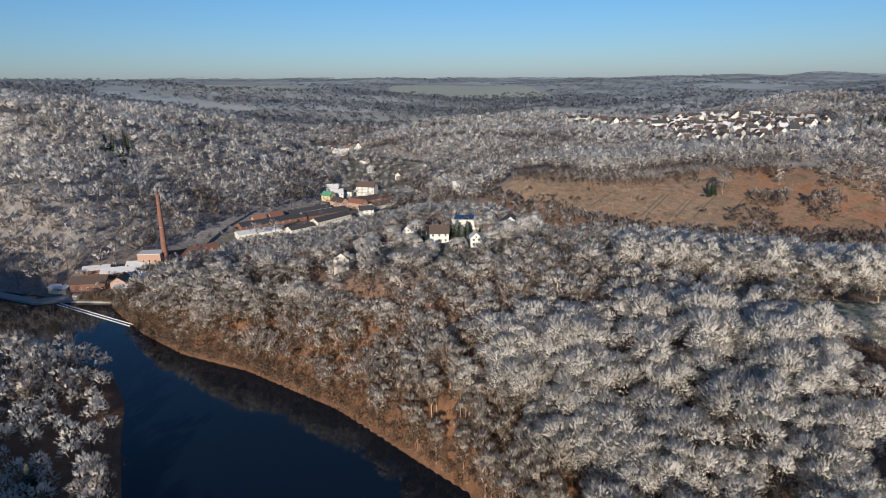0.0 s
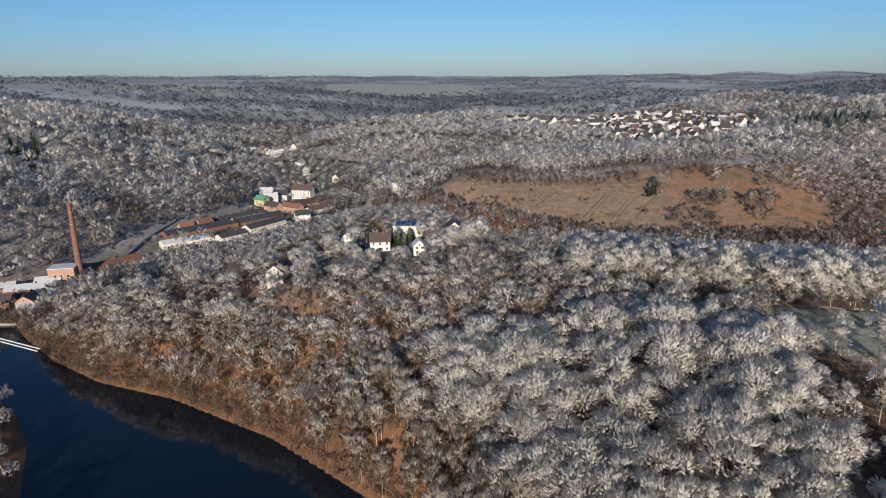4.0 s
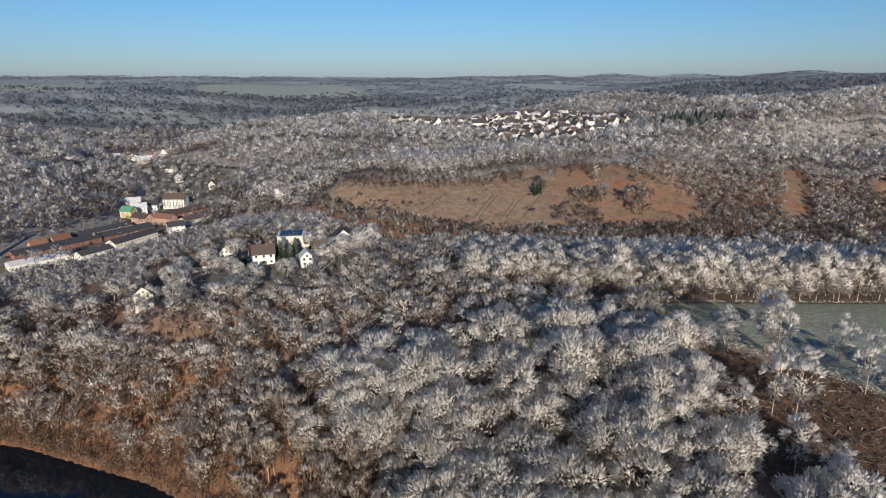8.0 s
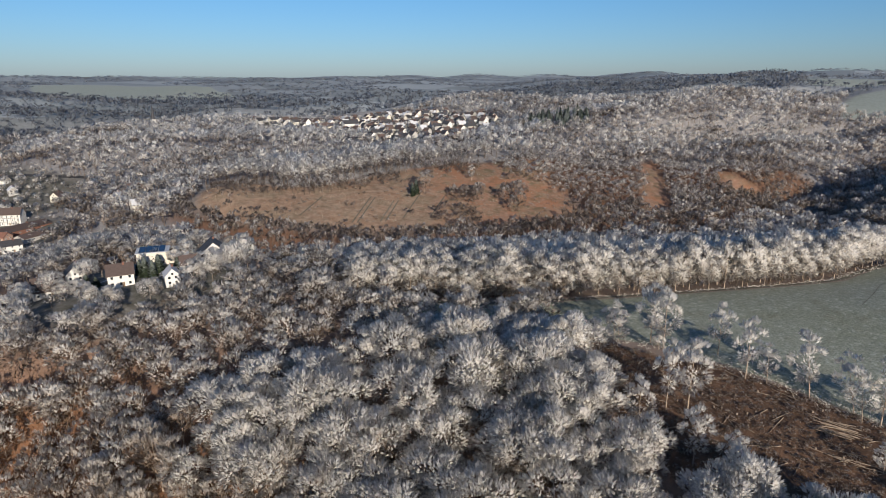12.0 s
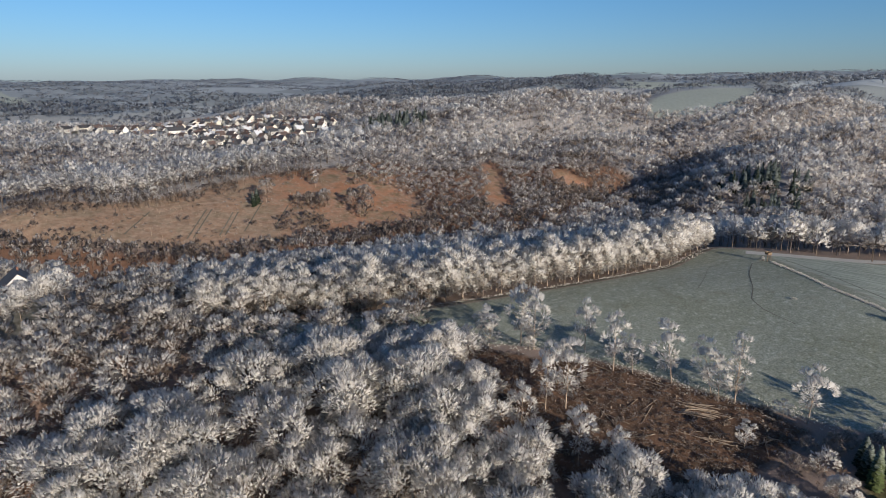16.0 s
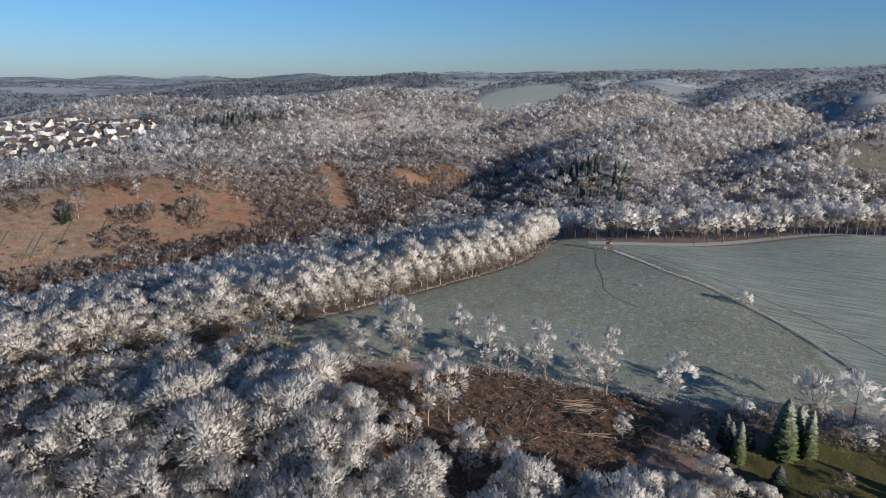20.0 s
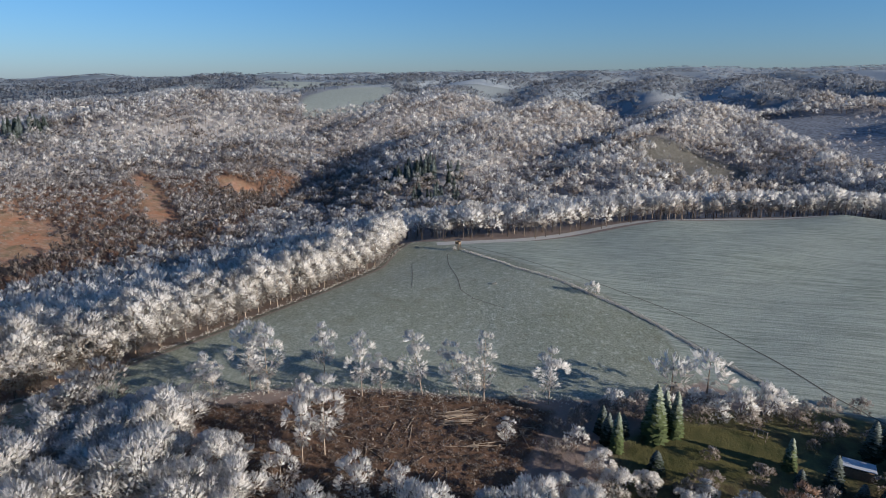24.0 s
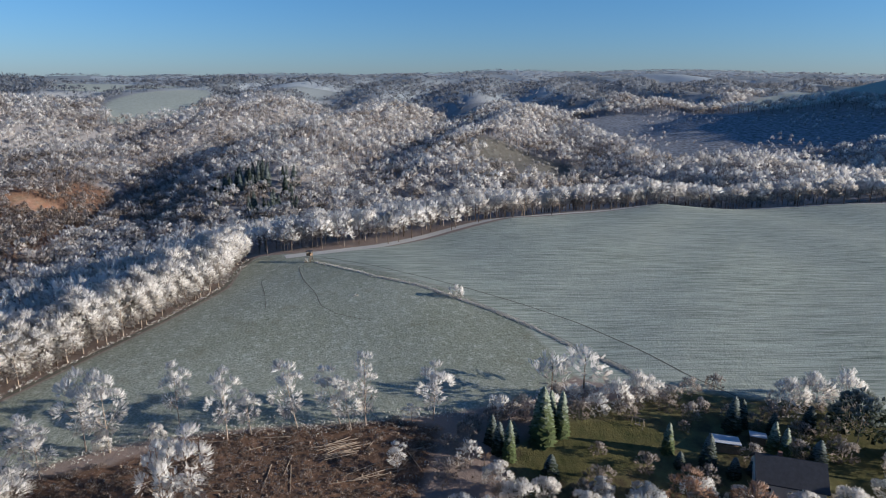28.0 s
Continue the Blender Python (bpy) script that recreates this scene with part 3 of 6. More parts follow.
def wood_tree(seed, tall, wide, limbs=12, twigs=2100, clear=0.42, lean=0.05, lift=0.75, frost=(0.25, 1.0), spray=1.0, fine=True, blade=(0.3, 0.45), rise=0.45):
    """A bare broadleaf tree: trunk, limbs, branches and sprays of twigs. Gives wood and crown arrays."""
    r = np.random.default_rng(seed)
    steps = 6
    t = np.linspace(0, 1, steps)
    bend = r.normal(0, lean * tall / 3, 2)
    stem = np.stack([bend[0] * t ** 2, bend[1] * t ** 2, t * tall * 0.86], 1)
    thick = tall * 0.0105 * (1.05 - t * 0.92)
    V, T = tubes(stem[:-1], stem[1:], thick[:-1], thick[1:], 5)
    wood_v, wood_t = [V], [T]
    # the limbs end in lobes spread over a dome
    up = np.linspace(0.97, -0.92, limbs) + r.normal(0, 0.07, limbs)
    up = np.clip(up, -0.95, 1)
    turn = np.arange(limbs) * 2.4 + r.uniform(0, 0.9, limbs)
    half = tall * (1 - clear) * 0.5
    heart = np.array([bend[0] * 0.6, bend[1] * 0.6, tall * clear + half])
    out_to = np.sqrt(1 - up ** 2) * wide * 0.5 * 0.74 * r.uniform(0.8, 1.12, limbs)
    tip = heart + np.stack([np.cos(turn) * out_to, np.sin(turn) * out_to, up * half * 0.78 * r.uniform(0.85, 1.1, limbs)], 1)
    reach = out_to + 0.3
    u = np.clip((tip[:, 2] - lift * reach) / (tall * 0.86), clear * 0.55, 0.95)
    base = np.stack([np.interp(u, t, stem[:, i]) for i in range(3)], 1)
    mid = base * 0.5 + tip * 0.5 + np.stack([0 * u, 0 * u, -reach * 0.10], 1)
    lt = np.interp(u, t, thick) * 0.55
    for p, q, w0, w1 in ((base, mid, 1.0, 0.65), (mid, tip, 0.65, 0.2)):
        V, T = tubes(p, q, lt * w0, lt * w1, 3)
        wood_v.append(V), wood_t.append(T)
    # branches off the limbs
    nb = limbs * 6
    which = np.repeat(np.arange(limbs), 6)
    s = r.uniform(0.25, 1.0, nb)
    p = base[which] * (1 - s)[:, None] ** 2 + 2 * mid[which] * (s * (1 - s))[:, None] + tip[which] * s[:, None] ** 2
    d = unit(unit(tip - base)[which] + r.normal(0, 0.55, (nb, 3)) + [0, 0, 0.35])
    bl = wide * r.uniform(0.12, 0.26, nb)
    e = p + d * bl[:, None]
    if fine:
        V, T = tubes(p, e, lt[which] * 0.35, lt[which] * 0.1, 3)
        wood_v.append(V), wood_t.append(T)
    # rounded lobes round the limbs' ends, set with fans of twigs
    lobes = np.concatenate([tip, [heart + [0, 0, half * 0.1]]])
    size = wide * np.r_[r.uniform(0.20, 0.29, limbs), 0.34]
    k = r.choice(len(lobes), twigs, p=size ** 2 / (size ** 2).sum())
    away = unit(lobes - heart + [0, 0, wide * 0.06])[k]
    way = unit(unit(r.normal(size=(twigs, 3))) + away * 0.75 + [0, 0, 0.35])
    at = lobes[k] + way * (size[k] * r.uniform(0.45, 0.9, twigs))[:, None] * [1, 1, 0.95]
    out = unit(way + away * 0.3 + [0, 0, rise] + r.normal(0, 0.3, (twigs, 3)))
    ln = 11.0 * r.uniform(0.09, 0.16, twigs) * spray
    cv, ct, comb = sprays(at, out, unit(way + r.normal(0, 0.7, (twigs, 3))), ln, ln * r.uniform(*blade, twigs), 6, r)
    cn = np.repeat(unit(way * 0.8 + unit(at - heart) * 0.8 + r.normal(0, 0.2, (twigs, 3))), 4, 0)
    ct = facing(cv, ct, cn)
    rel = np.clip((at[:, 2] - tall * clear) / (tall * (1 - clear)), 0, 1) * 0.45 + np.clip(way[:, 2] * 0.5 + 0.5, 0, 1) * 0.35 + np.clip(np.linalg.norm(at - heart, axis=1) / (wide * 0.55), 0, 1) * 0.2
    fr = np.repeat(frost[0] + (frost[1] - frost[0]) * rel + r.normal(0, 0.10, twigs), 4) + np.tile([-0.38, -0.38, 0.12, 0.12], twigs)
    off = np.cumsum([0] + [len(v) for v in wood_v])
    return (np.concatenate(wood_v), np.concatenate([t + o for t, o in zip(wood_t, off)])), (cv, ct, fr, cn, comb)


def conifer_tree(seed, tall, wide, tiers=22, per=11, frost=(0.0, 0.9)):
    """A spruce or yew: whorls of drooping boughs on a straight stem."""
    r = np.random.default_rng(seed)
    wood = tubes(np.array([[0, 0, 0.0]]), np.array([[0, 0, tall * 0.97]]), [tall * 0.016], [tall * 0.002], 5)
    u = np.repeat(np.linspace(0.06, 1.0, tiers), per) + r.normal(0, 0.01, tiers * per)
    n = len(u)
    a = r.uniform(0, 2 * np.pi, n)
    reach = wide * 0.5 * np.clip(1.03 - u, 0.02, 1) ** 0.5 * r.uniform(0.75, 1.12, n)
    at = np.stack([0 * u, 0 * u, u * tall], 1)
    out = np.stack([np.cos(a), np.sin(a), 0 * a - 0.25], 1)
    side = np.stack([-np.sin(a), np.cos(a), 0 * a], 1)
    w = reach * 0.34
    tip = at + out * reach[:, None]
    mid = at + out * reach[:, None] * 0.55
    v = np.stack([at + [0, 0, 0.15], mid - side * w[:, None] - [0, 0, 0.3], tip, mid + side * w[:, None] - [0, 0, 0.3]], 1).reshape(-1, 3)
    i = np.arange(n)[:, None] * 4
    t = np.concatenate([i + [[0, 1, 2]], i + [[0, 2, 3]]])
    fr = np.repeat(frost[0] + (frost[1] - frost[0]) * u + r.normal(0, 0.12, n), 4) + np.tile([-0.3, 0.05, 0.2, 0.05], n)
    nn = np.repeat(unit(np.stack([np.cos(a), np.sin(a), np.full(n, 0.55)], 1) + r.normal(0, 0.3, (n, 3))), 4, 0)
    return wood, (v, facing(v, t, nn), fr, nn, solid_comb(len(v)))


def tree_meshes(name, made, leaf):
    (wv, wt), (cv, ct, fr, cn, comb) = made
    tone = np.repeat(np.random.default_rng(len(cv)).uniform(0, 1, len(cv) // 4 + 1), 4)[:len(cv)]
    return (mesh_of(name + "_trunk", wv, wt, [M_BARK]), mesh_of(name + "_crown", cv, ct, [leaf], leaf_attrs(fr, tone, comb), normals=cn))


def plant(name, meshes, x, y, turn, size, label, category, group="", sink=0.25, tilt=0.0):
    root = tagged(new(name), label, category, group)
    root.matrix_world = pose(x, y, ground_at(x, y) - sink, tilt, 0, turn) @ Matrix.Diagonal((size[0], size[0], size[1], 1))
    for part_name, me in zip(("trunk", "crown"), meshes):
        new(part_name, me).parent = root
    return root


def scatter(x0, x1, y0, y1, step, r, jitter=0.42):
    """Uneven places, about one a square of that step."""
    xs, ys = np.meshgrid(np.arange(x0, x1, float(step)), np.arange(y0, y1, float(step)))
    xs[1::2] += step / 2
    return xs.ravel() + r.uniform(-jitter, jitter, xs.size) * step, ys.ravel() + r.uniform(-jitter, jitter, xs.size) * step


def seen_side(x, y, left=-41, right=128):
    """The part of the land that the flight looks at."""
    a = np.degrees(np.arctan2(x - 5, y - 30))
    return (a > left) & (a < right)


def wooded(x, y, gap=0.0):
    """Where trees stand: off the water, the fields, the clearings and the houses."""
    ok = land(x, y) > 1.2
    for p in (MEADOW, FIELD, BROWN, LAWN, LAWN_TWO, CLEARING, SCARS, LAST_SCAR, THICKET, VILLAGE, FACTORY, VALLEY_FLOOR, HAMLET, WHITE_HOUSE, FAR_MEADOW, FAR_PASTURE, FAR_FIELD, COLD_SLOPE, NORTH_FIELD, WEST_FIELD, GARDEN):
        ok &= inside(p, x, y) < -gap
    ok &= inside(STUMPS, x, y) < 14 + 12 * np.sin(x * 0.09 + y * 0.05)
    return ok


def stock(kinds, x, y, tall, r, squash=(0.85, 1.2)):
    """Many trees as one mesh. kinds: (wood, crown) arrays one metre high; gives corners, triangles, frost, tone, normals and comb."""
    z = land(x, y) - 0.2
    which = r.integers(0, len(kinds), len(x))
    turn, width, tone = r.uniform(0, 2 * np.pi, len(x)), tall * r.uniform(*squash, len(x)), r.uniform(0, 1, len(x))
    V, T, F, N, W, C, off = [], [], [], [], [], [], 0
    for i, (v, t, f, nn, comb) in enumerate(kinds):
        pick = np.where(which == i)[0]
        if not len(pick):
            continue
        c, s = np.cos(turn[pick])[:, None], np.sin(turn[pick])[:, None]
        px, py = v[None, :, 0] * c - v[None, :, 1] * s, v[None, :, 0] * s + v[None, :, 1] * c
        w = width[pick][:, None]
        V.append(np.stack([px * w + x[pick][:, None], py * w + y[pick][:, None], v[None, :, 2] * tall[pick][:, None] + z[pick][:, None]], -1).reshape(-1, 3))
        T.append((t[None] + (np.arange(len(pick)) * len(v))[:, None, None]).reshape(-1, 3) + off)
        F.append(np.tile(f, len(pick)))
        N.append(np.repeat(tone[pick], len(v)))
        W.append(np.stack([nn[None, :, 0] * c - nn[None, :, 1] * s, nn[None, :, 0] * s + nn[None, :, 1] * c, np.repeat(nn[None, :, 2], len(pick), 0)], -1).reshape(-1, 3))
        C.append(np.tile(comb, (len(pick), 1)))
        off += len(v) * len(pick)
    return np.concatenate(V), np.concatenate(T), np.concatenate(F), np.concatenate(N), np.concatenate(W), np.concatenate(C)


def small_kind(seed, twigs, wide=0.62, clear=0.36, frost=(0.1, 0.9), spray=1.9):
    """A coarse tree one metre high for the woods further off."""
    r = np.random.default_rng(seed)
    n = twigs
    half = (1 - clear) / 2
    m = 6
    lobe_turn = np.arange(m) * 2.4 + r.uniform(0, 6)
    lobe_out = np.r_[0.0, r.uniform(0.15, 0.27, m - 1)] * wide
    lobes = np.stack([np.cos(lobe_turn) * lobe_out, np.sin(lobe_turn) * lobe_out, clear + half * r.uniform(0.75, 1.25, m)], 1)
    lobes[0, 2] = clear + half * 1.25
    size = np.r_[0.34, r.uniform(0.2, 0.3, m - 1)] * wide
    k = r.choice(m, n, p=size ** 2 / (size ** 2).sum())
    heart = np.array([0, 0, clear + half * 0.8])
    away = unit(lobes - heart)[k]
    ball = unit(unit(r.normal(size=(n, 3))) + away * 0.5 + [0, 0, 0.4])
    at = lobes[k] + ball * (size[k] * r.uniform(0.5, 0.95, n))[:, None] * [1, 1, half * 1.9 / wide]
    out = unit(ball + [0, 0, 0.4] + r.normal(0, 0.28, (n, 3)))
    ln = wide * r.uniform(0.13, 0.21, n) * spray
    v, t, comb = sprays(at - out * ln[:, None] * 0.35, out, unit(ball + r.normal(0, 0.4, (n, 3))), ln, ln * r.uniform(0.32, 0.5, n), 4, r)
    fr = np.repeat(frost[0] + (frost[1] - frost[0]) * np.clip((at[:, 2] - clear) / (1 - clear), 0, 1) + r.normal(0, 0.08, n), 4) + np.tile([-0.2, -0.2, 0.1, 0.1], n)
    tv, tt = tubes(np.array([[0, 0, 0.0]]), np.array([[0, 0, 0.75]]), [0.018], [0.006], 3)
    cn = np.repeat(unit(ball * 0.8 + unit(at - heart) * 0.8 + r.normal(0, 0.14, (n, 3))), 4, 0)
    return (np.concatenate([tv, v]), np.concatenate([tt, facing(v, t, cn) + len(tv)]), np.r_[np.full(len(tv), -0.3), fr], np.concatenate([own_normals(tv, tt), cn]),
            np.concatenate([solid_comb(len(tv)), comb]))


def small_spruce(seed, tiers=6, wide=0.34):
    r = np.random.default_rng(seed)
    V, T, F = [], [], []
    for i in range(tiers):
        z, n = 0.1 + 0.8 * i / tiers, 6
        rad = wide * 0.5 * (1 - i / tiers) + 0.03
        a = np.arange(n) * 2 * np.pi / n + r.uniform(0, 1)
        ring = np.stack([np.cos(a) * rad, np.sin(a) * rad, np.full(n, z) + r.normal(0, 0.02, n)], 1) * r.uniform(0.85, 1.1, (n, 1))
        o = sum(len(v) for v in V)
        V.append(np.concatenate([ring, [[0, 0, z + 0.3 * (1 - 0.5 * i / tiers)]]]))
        T.append(np.stack([np.arange(n), (np.arange(n) + 1) % n, np.full(n, n)], 1) + o)
        F.append(np.r_[np.full(n, 0.55 + 0.3 * i / tiers), 0.3])
    v, t = np.concatenate(V), np.concatenate(T)
    n = unit(v * [1, 1, 0] + [0, 0, 0.12])
    return v, facing(v, t, n), np.concatenate(F), n, solid_comb(len(v))


def wood_stuff(name, kinds, x, y, tall, leaf, label, r, **more):
    V, T, F, N, W, C = stock(kinds, x, y, tall, r, **more)
    return tagged(new(name, mesh_of(name, V, T, [leaf], leaf_attrs(F + (N - 0.5) * 0.3, N, C), normals=W)), label, "woods", kind="stuff")


# the wood on the spur: single trees
def lob(v, lo, hi):
    return float(np.clip((v - lo) / (hi - lo), 0, 1))


HERO_FROST = [tree_meshes("wood_tree", wood_tree(20 + i, 18.5, 13.6 + i % 3 * 1.6, limbs=11 + i % 3, twigs=2300, clear=0.26 + 0.04 * (i % 3), frost=(0.3, 1.25), spray=0.92, blade=(0.24, 0.36)), M_FROST) for i in range(7)]
HERO_BROWN = [tree_meshes("slope_tree", wood_tree(40 + i, 19.5, 7.6 + i % 2, limbs=10, twigs=760, clear=0.26, frost=(-0.1, 1.1), lift=1.9, spray=1.1, blade=(0.15, 0.26), rise=1.2), M_TAN) for i in range(4)]
ROW_KIND = [tree_meshes("row_tree", wood_tree(50 + i, 18.0, 10.8, limbs=12, twigs=1900, clear=0.12, frost=(0.3, 1.3), lift=0.9, spray=0.84, blade=(0.24, 0.38)), M_FROST) for i in range(4)]
THIN_KIND = [tree_meshes("edge_tree", wood_tree(70 + i, 18.0, 8.0, limbs=10, twigs=900, clear=0.24, frost=(0.5, 1.4), lift=1.1, spray=0.85, blade=(0.2, 0.34)), M_FROST) for i in range(4)]
x, y = scatter(-235, 150, 60, 480, 10.0, rng)
qx, qy = scatter(-215, 60, 60, 390, 6.2, rng)
low = (land(qx, qy) < 26) & (rng.uniform(0, 1, len(qx)) < 0.62)
x, y = np.r_[x, qx[low]], np.r_[y, qy[low]]
qx, qy = scatter(88, 130, 110, 232, 9.0, rng)
x, y = np.r_[x, qx], np.r_[y, qy]
ok = wooded(x, y, 1.5) & (inside(GARDEN, x, y) < -1) & ~((x > 116) & (y < 104)) & (x > -150 - (y < 300) * -90 - 60) & ~((x < 0) & (y < 170)) & ~((x > 60) & (y > 330)) & ~((x < -35) & (y > 352))
x, y = x[ok], y[ok]
z = land(x, y)
order = np.argsort(np.hypot(x - 20, y - 60))
x, y, z = x[order], y[order], z[order]
HERO = 300
near_edge = np.clip(0.42 + 0.58 * (-inside(MEADOW, x, y) - 3) / 26, 0.42, 1.0)
for i in range(min(HERO, len(x))):
    s = rng.uniform(0.82, 1.12) * (0.82 if x[i] > 88 and y[i] < 172 else 1.0) * near_edge[i]
    low = z[i] < 25 - np.clip(-x[i] - 10, 0, 110) * 0.10 - np.clip(x[i] - 15, 0, 60) * 0.25 + rng.normal(0, 5)
    plant("broadleaf_tree", HERO_BROWN[i % 4] if low else HERO_FROST[i % 7], x[i], y[i], rng.uniform(0, 360), (s, s * rng.uniform(0.88, 1.1)),
          "slender bare brown tree with thin frost on the leafy slope" if low else "bare broadleaf tree white with hoar frost in the wood", "tree", "trees of the wood")


def flat_kind(made):
    (wv, wt), (cv, ct, fr, cn, comb) = made
    h = max(wv[:, 2].max(), cv[:, 2].max())
    return np.concatenate([wv, cv]) / h, np.concatenate([wt, ct + len(wv)]), np.r_[np.full(len(wv), -0.4), fr], np.concatenate([own_normals(wv, wt), cn]), np.concatenate([solid_comb(len(wv)), comb])


MID = [flat_kind(wood_tree(60 + i, 17, 13.0, limbs=9, twigs=560, spray=1.15, fine=False, clear=0.25, frost=(0.0, 1.1), blade=(0.28, 0.42))) for i in range(5)]
MIDB = [flat_kind(wood_tree(66 + i, 17, 10, limbs=8, twigs=260, spray=1.1, fine=False, frost=(-0.3, 1.0), clear=0.2, lift=1.6, blade=(0.2, 0.34), rise=1.1)) for i in range(3)]
fx, fy, fz = x[HERO:], y[HERO:], z[HERO:]
low = fz < 24 - np.clip(-fx - 10, 0, 110) * 0.10 - np.clip(fx - 15, 0, 60) * 0.25 + rng.normal(0, 4, len(fz))
wood_stuff("spur_woods", MID, fx[~low], fy[~low], rng.uniform(14, 19, (~low).sum()), M_FROST, "bare frosted broadleaf woods on the spur", rng)
wood_stuff("slope_woods", MIDB, fx[low], fy[low], rng.uniform(14, 19, low.sum()), M_TAN, "bare brown broadleaf woods on the river slope", rng)

# woods on the hills around
HILL = [small_kind(80 + i, 58, wide=0.88, clear=0.16, spray=1.12, frost=(-0.15, 1.05)) for i in range(8)]
CLOSE = [small_kind(85 + i, 104, wide=0.88, clear=0.16, spray=0.92, frost=(-0.15, 1.05)) for i in range(8)]
SPRUCE = [small_spruce(95 + i) for i in range(4)]
SPRUCE_SPOTS = [(505, 690, 45), (555, 268, 40), (500, 240, 26), (-330, 640, 22), (-300, 820, 20), (390, 520, 14), (1380, 130, 130), (350, 505, 12)]
x, y = scatter(-700, 1200, -700, 1300, 11.2, rng)
ok = wooded(x, y, 3) & seen_side(x, y) & ~((x > -160) & (x < 155) & (y < 480) & (y > 60)) & (np.hypot(x, y - 30) < 1280)
x, y = x[ok], y[ok]
# the valley between the spur and the street holds low garden growth only
VALE = [(-196, 440), (-120, 440), (-40, 470), (40, 520), (-10, 600), (-60, 592), (-84, 572), (-128, 520), (-176, 512)]
vale = inside(VALE, x, y) > 0
vx, vy = scatter(-200, 45, 435, 605, 5.0, rng)
vale_in = (inside(VALE, vx, vy) > 0) & (inside(FACTORY, vx, vy) < -2)
vx, vy = vx[vale_in], vy[vale_in]
x, y = x[~vale], y[~vale]
spruce = np.zeros(len(x), bool)
for sx, sy, sr in SPRUCE_SPOTS:
    spruce |= np.hypot(x - sx, y - sy) < sr * rng.uniform(0.4, 1.1, len(x))
z = land(x, y)


def rime_by_height(kinds, xs, ys, name, leaf, label, tall, r, lo=20, hi=75, **more):
    """The rime grows with the height above the valley."""
    V, T, F, N, W, C = stock(kinds, xs, ys, tall, r, **more)
    F = F + (N - 0.5) * 0.36 + np.clip((V[:, 2] - 15 - lo) / (hi - lo), 0, 1) * 0.45 - 0.18 - 0.14 * np.clip((V[:, 0] - 380) / 150, 0, 1) + 0.26 * np.sin(V[:, 0] * 0.041 + 1.7 * np.sin(V[:, 1] * 0.023)) * np.cos(V[:, 1] * 0.037 + V[:, 0] * 0.012)
    return tagged(new(name, mesh_of(name, V, T, [leaf], leaf_attrs(F, N, C), normals=W)), label, "woods", kind="stuff")


west = (x < -100) & ~spruce
rime_by_height(HILL, x[west], y[west], "west_woods", M_FROST, "bare woods with rime on the tops of the hill", rng.uniform(13, 20, west.sum()), rng, -5, 75)
east = ~west & ~spruce
close = np.hypot(x, y - 50) < 620
foot = east & (inside(FOOT, x, y) > -3)
wx, wy = scatter(30, 640, 385, 605, 6.8, rng)
q = (inside(FOOT, wx, wy) > 0) & (inside(CLEARING, wx, wy) < -1) & (inside(SCARS, wx, wy) < 0) & (inside(LAST_SCAR, wx, wy) < 0) & (inside(VALE, wx, wy) < 0)
wx, wy = wx[q], wy[q]
rime_by_height(HILL, wx, wy, "valley_woods", M_SCRUB, "leafless grey-brown trees along the foot of the cleared slope", rng.uniform(7, 13, len(wx)), rng, -10, 50, squash=(0.6, 0.85))
east &= ~foot
for name, pick, kinds in (("near_hill_woods", east & close, CLOSE), ("hill_woods", east & ~close, HILL)):
    rime_by_height(kinds, x[pick], y[pick], name, M_FROST, "bare frosted broadleaf woods covering the hills", rng.uniform(12.5, 19.5, pick.sum()), rng, 6, 54)
sx, sy = np.repeat(x[spruce], 2) + rng.uniform(-3, 3, spruce.sum() * 2), np.repeat(y[spruce], 2) + rng.uniform(-3, 3, spruce.sum() * 2)
wood_stuff("spruce_stand", SPRUCE, sx, sy, rng.uniform(14, 21, len(sx)), M_EVER, "dark green spruces with rime on their tops", rng)

x, y = scatter(-2600, 4300, -2200, 4700, 40, rng)
qx, qy = scatter(-1700, 1950, -1400, 1950, 21, rng)
q = np.hypot(qx, qy) < 1900
x, y = np.r_[x[np.hypot(x, y) >= 1900], qx[q]], np.r_[y[np.hypot(x, y) >= 1900], qy[q]]
d = np.hypot(x, y)
patch = np.sin(x * 0.006 + np.sin(y * 0.004) * 2) * np.cos(y * 0.007 + x * 0.002) + rng.normal(0, 0.18, len(x))
ok = wooded(x, y, 3) & seen_side(x, y) & (d > 1270) & (d < 4700) & (patch > np.clip((d - 1500) / 2500, 0, 1) * 0.5 - 0.55)
x, y = x[ok], y[ok]
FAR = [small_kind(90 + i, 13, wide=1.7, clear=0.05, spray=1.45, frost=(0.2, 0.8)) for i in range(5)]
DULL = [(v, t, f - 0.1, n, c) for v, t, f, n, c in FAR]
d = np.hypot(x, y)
# far trees' pale blue-grey stands for the haze in front of them
for name, pick, leaf, kinds in (("distant_woods", d < 1900, M_HAZY_FARWOOD, DULL), ("middle_woods", (d >= 1900) & (d < 2700), M_HAZY_FARWOOD, FAR), ("horizon_woods", d >= 2700, M_HAZY_HORIZON, FAR)):
    wood_stuff(name, kinds, x[pick], y[pick], rng.uniform(*((11, 15) if name == "distant_woods" else (6, 10)), pick.sum()), leaf, "distant frosted woods to the horizon, greyed by haze in their colour", rng, squash=(1.0, 1.7) if name == "distant_woods" else (1.8, 3.4))
# the wooded hill behind, which keeps the sun off the cove
x, y = scatter(-460, -20, -260, 120, 12, rng)
ok = (inside(RIVER, x, y) < -4) & (land(x, y) > 30)
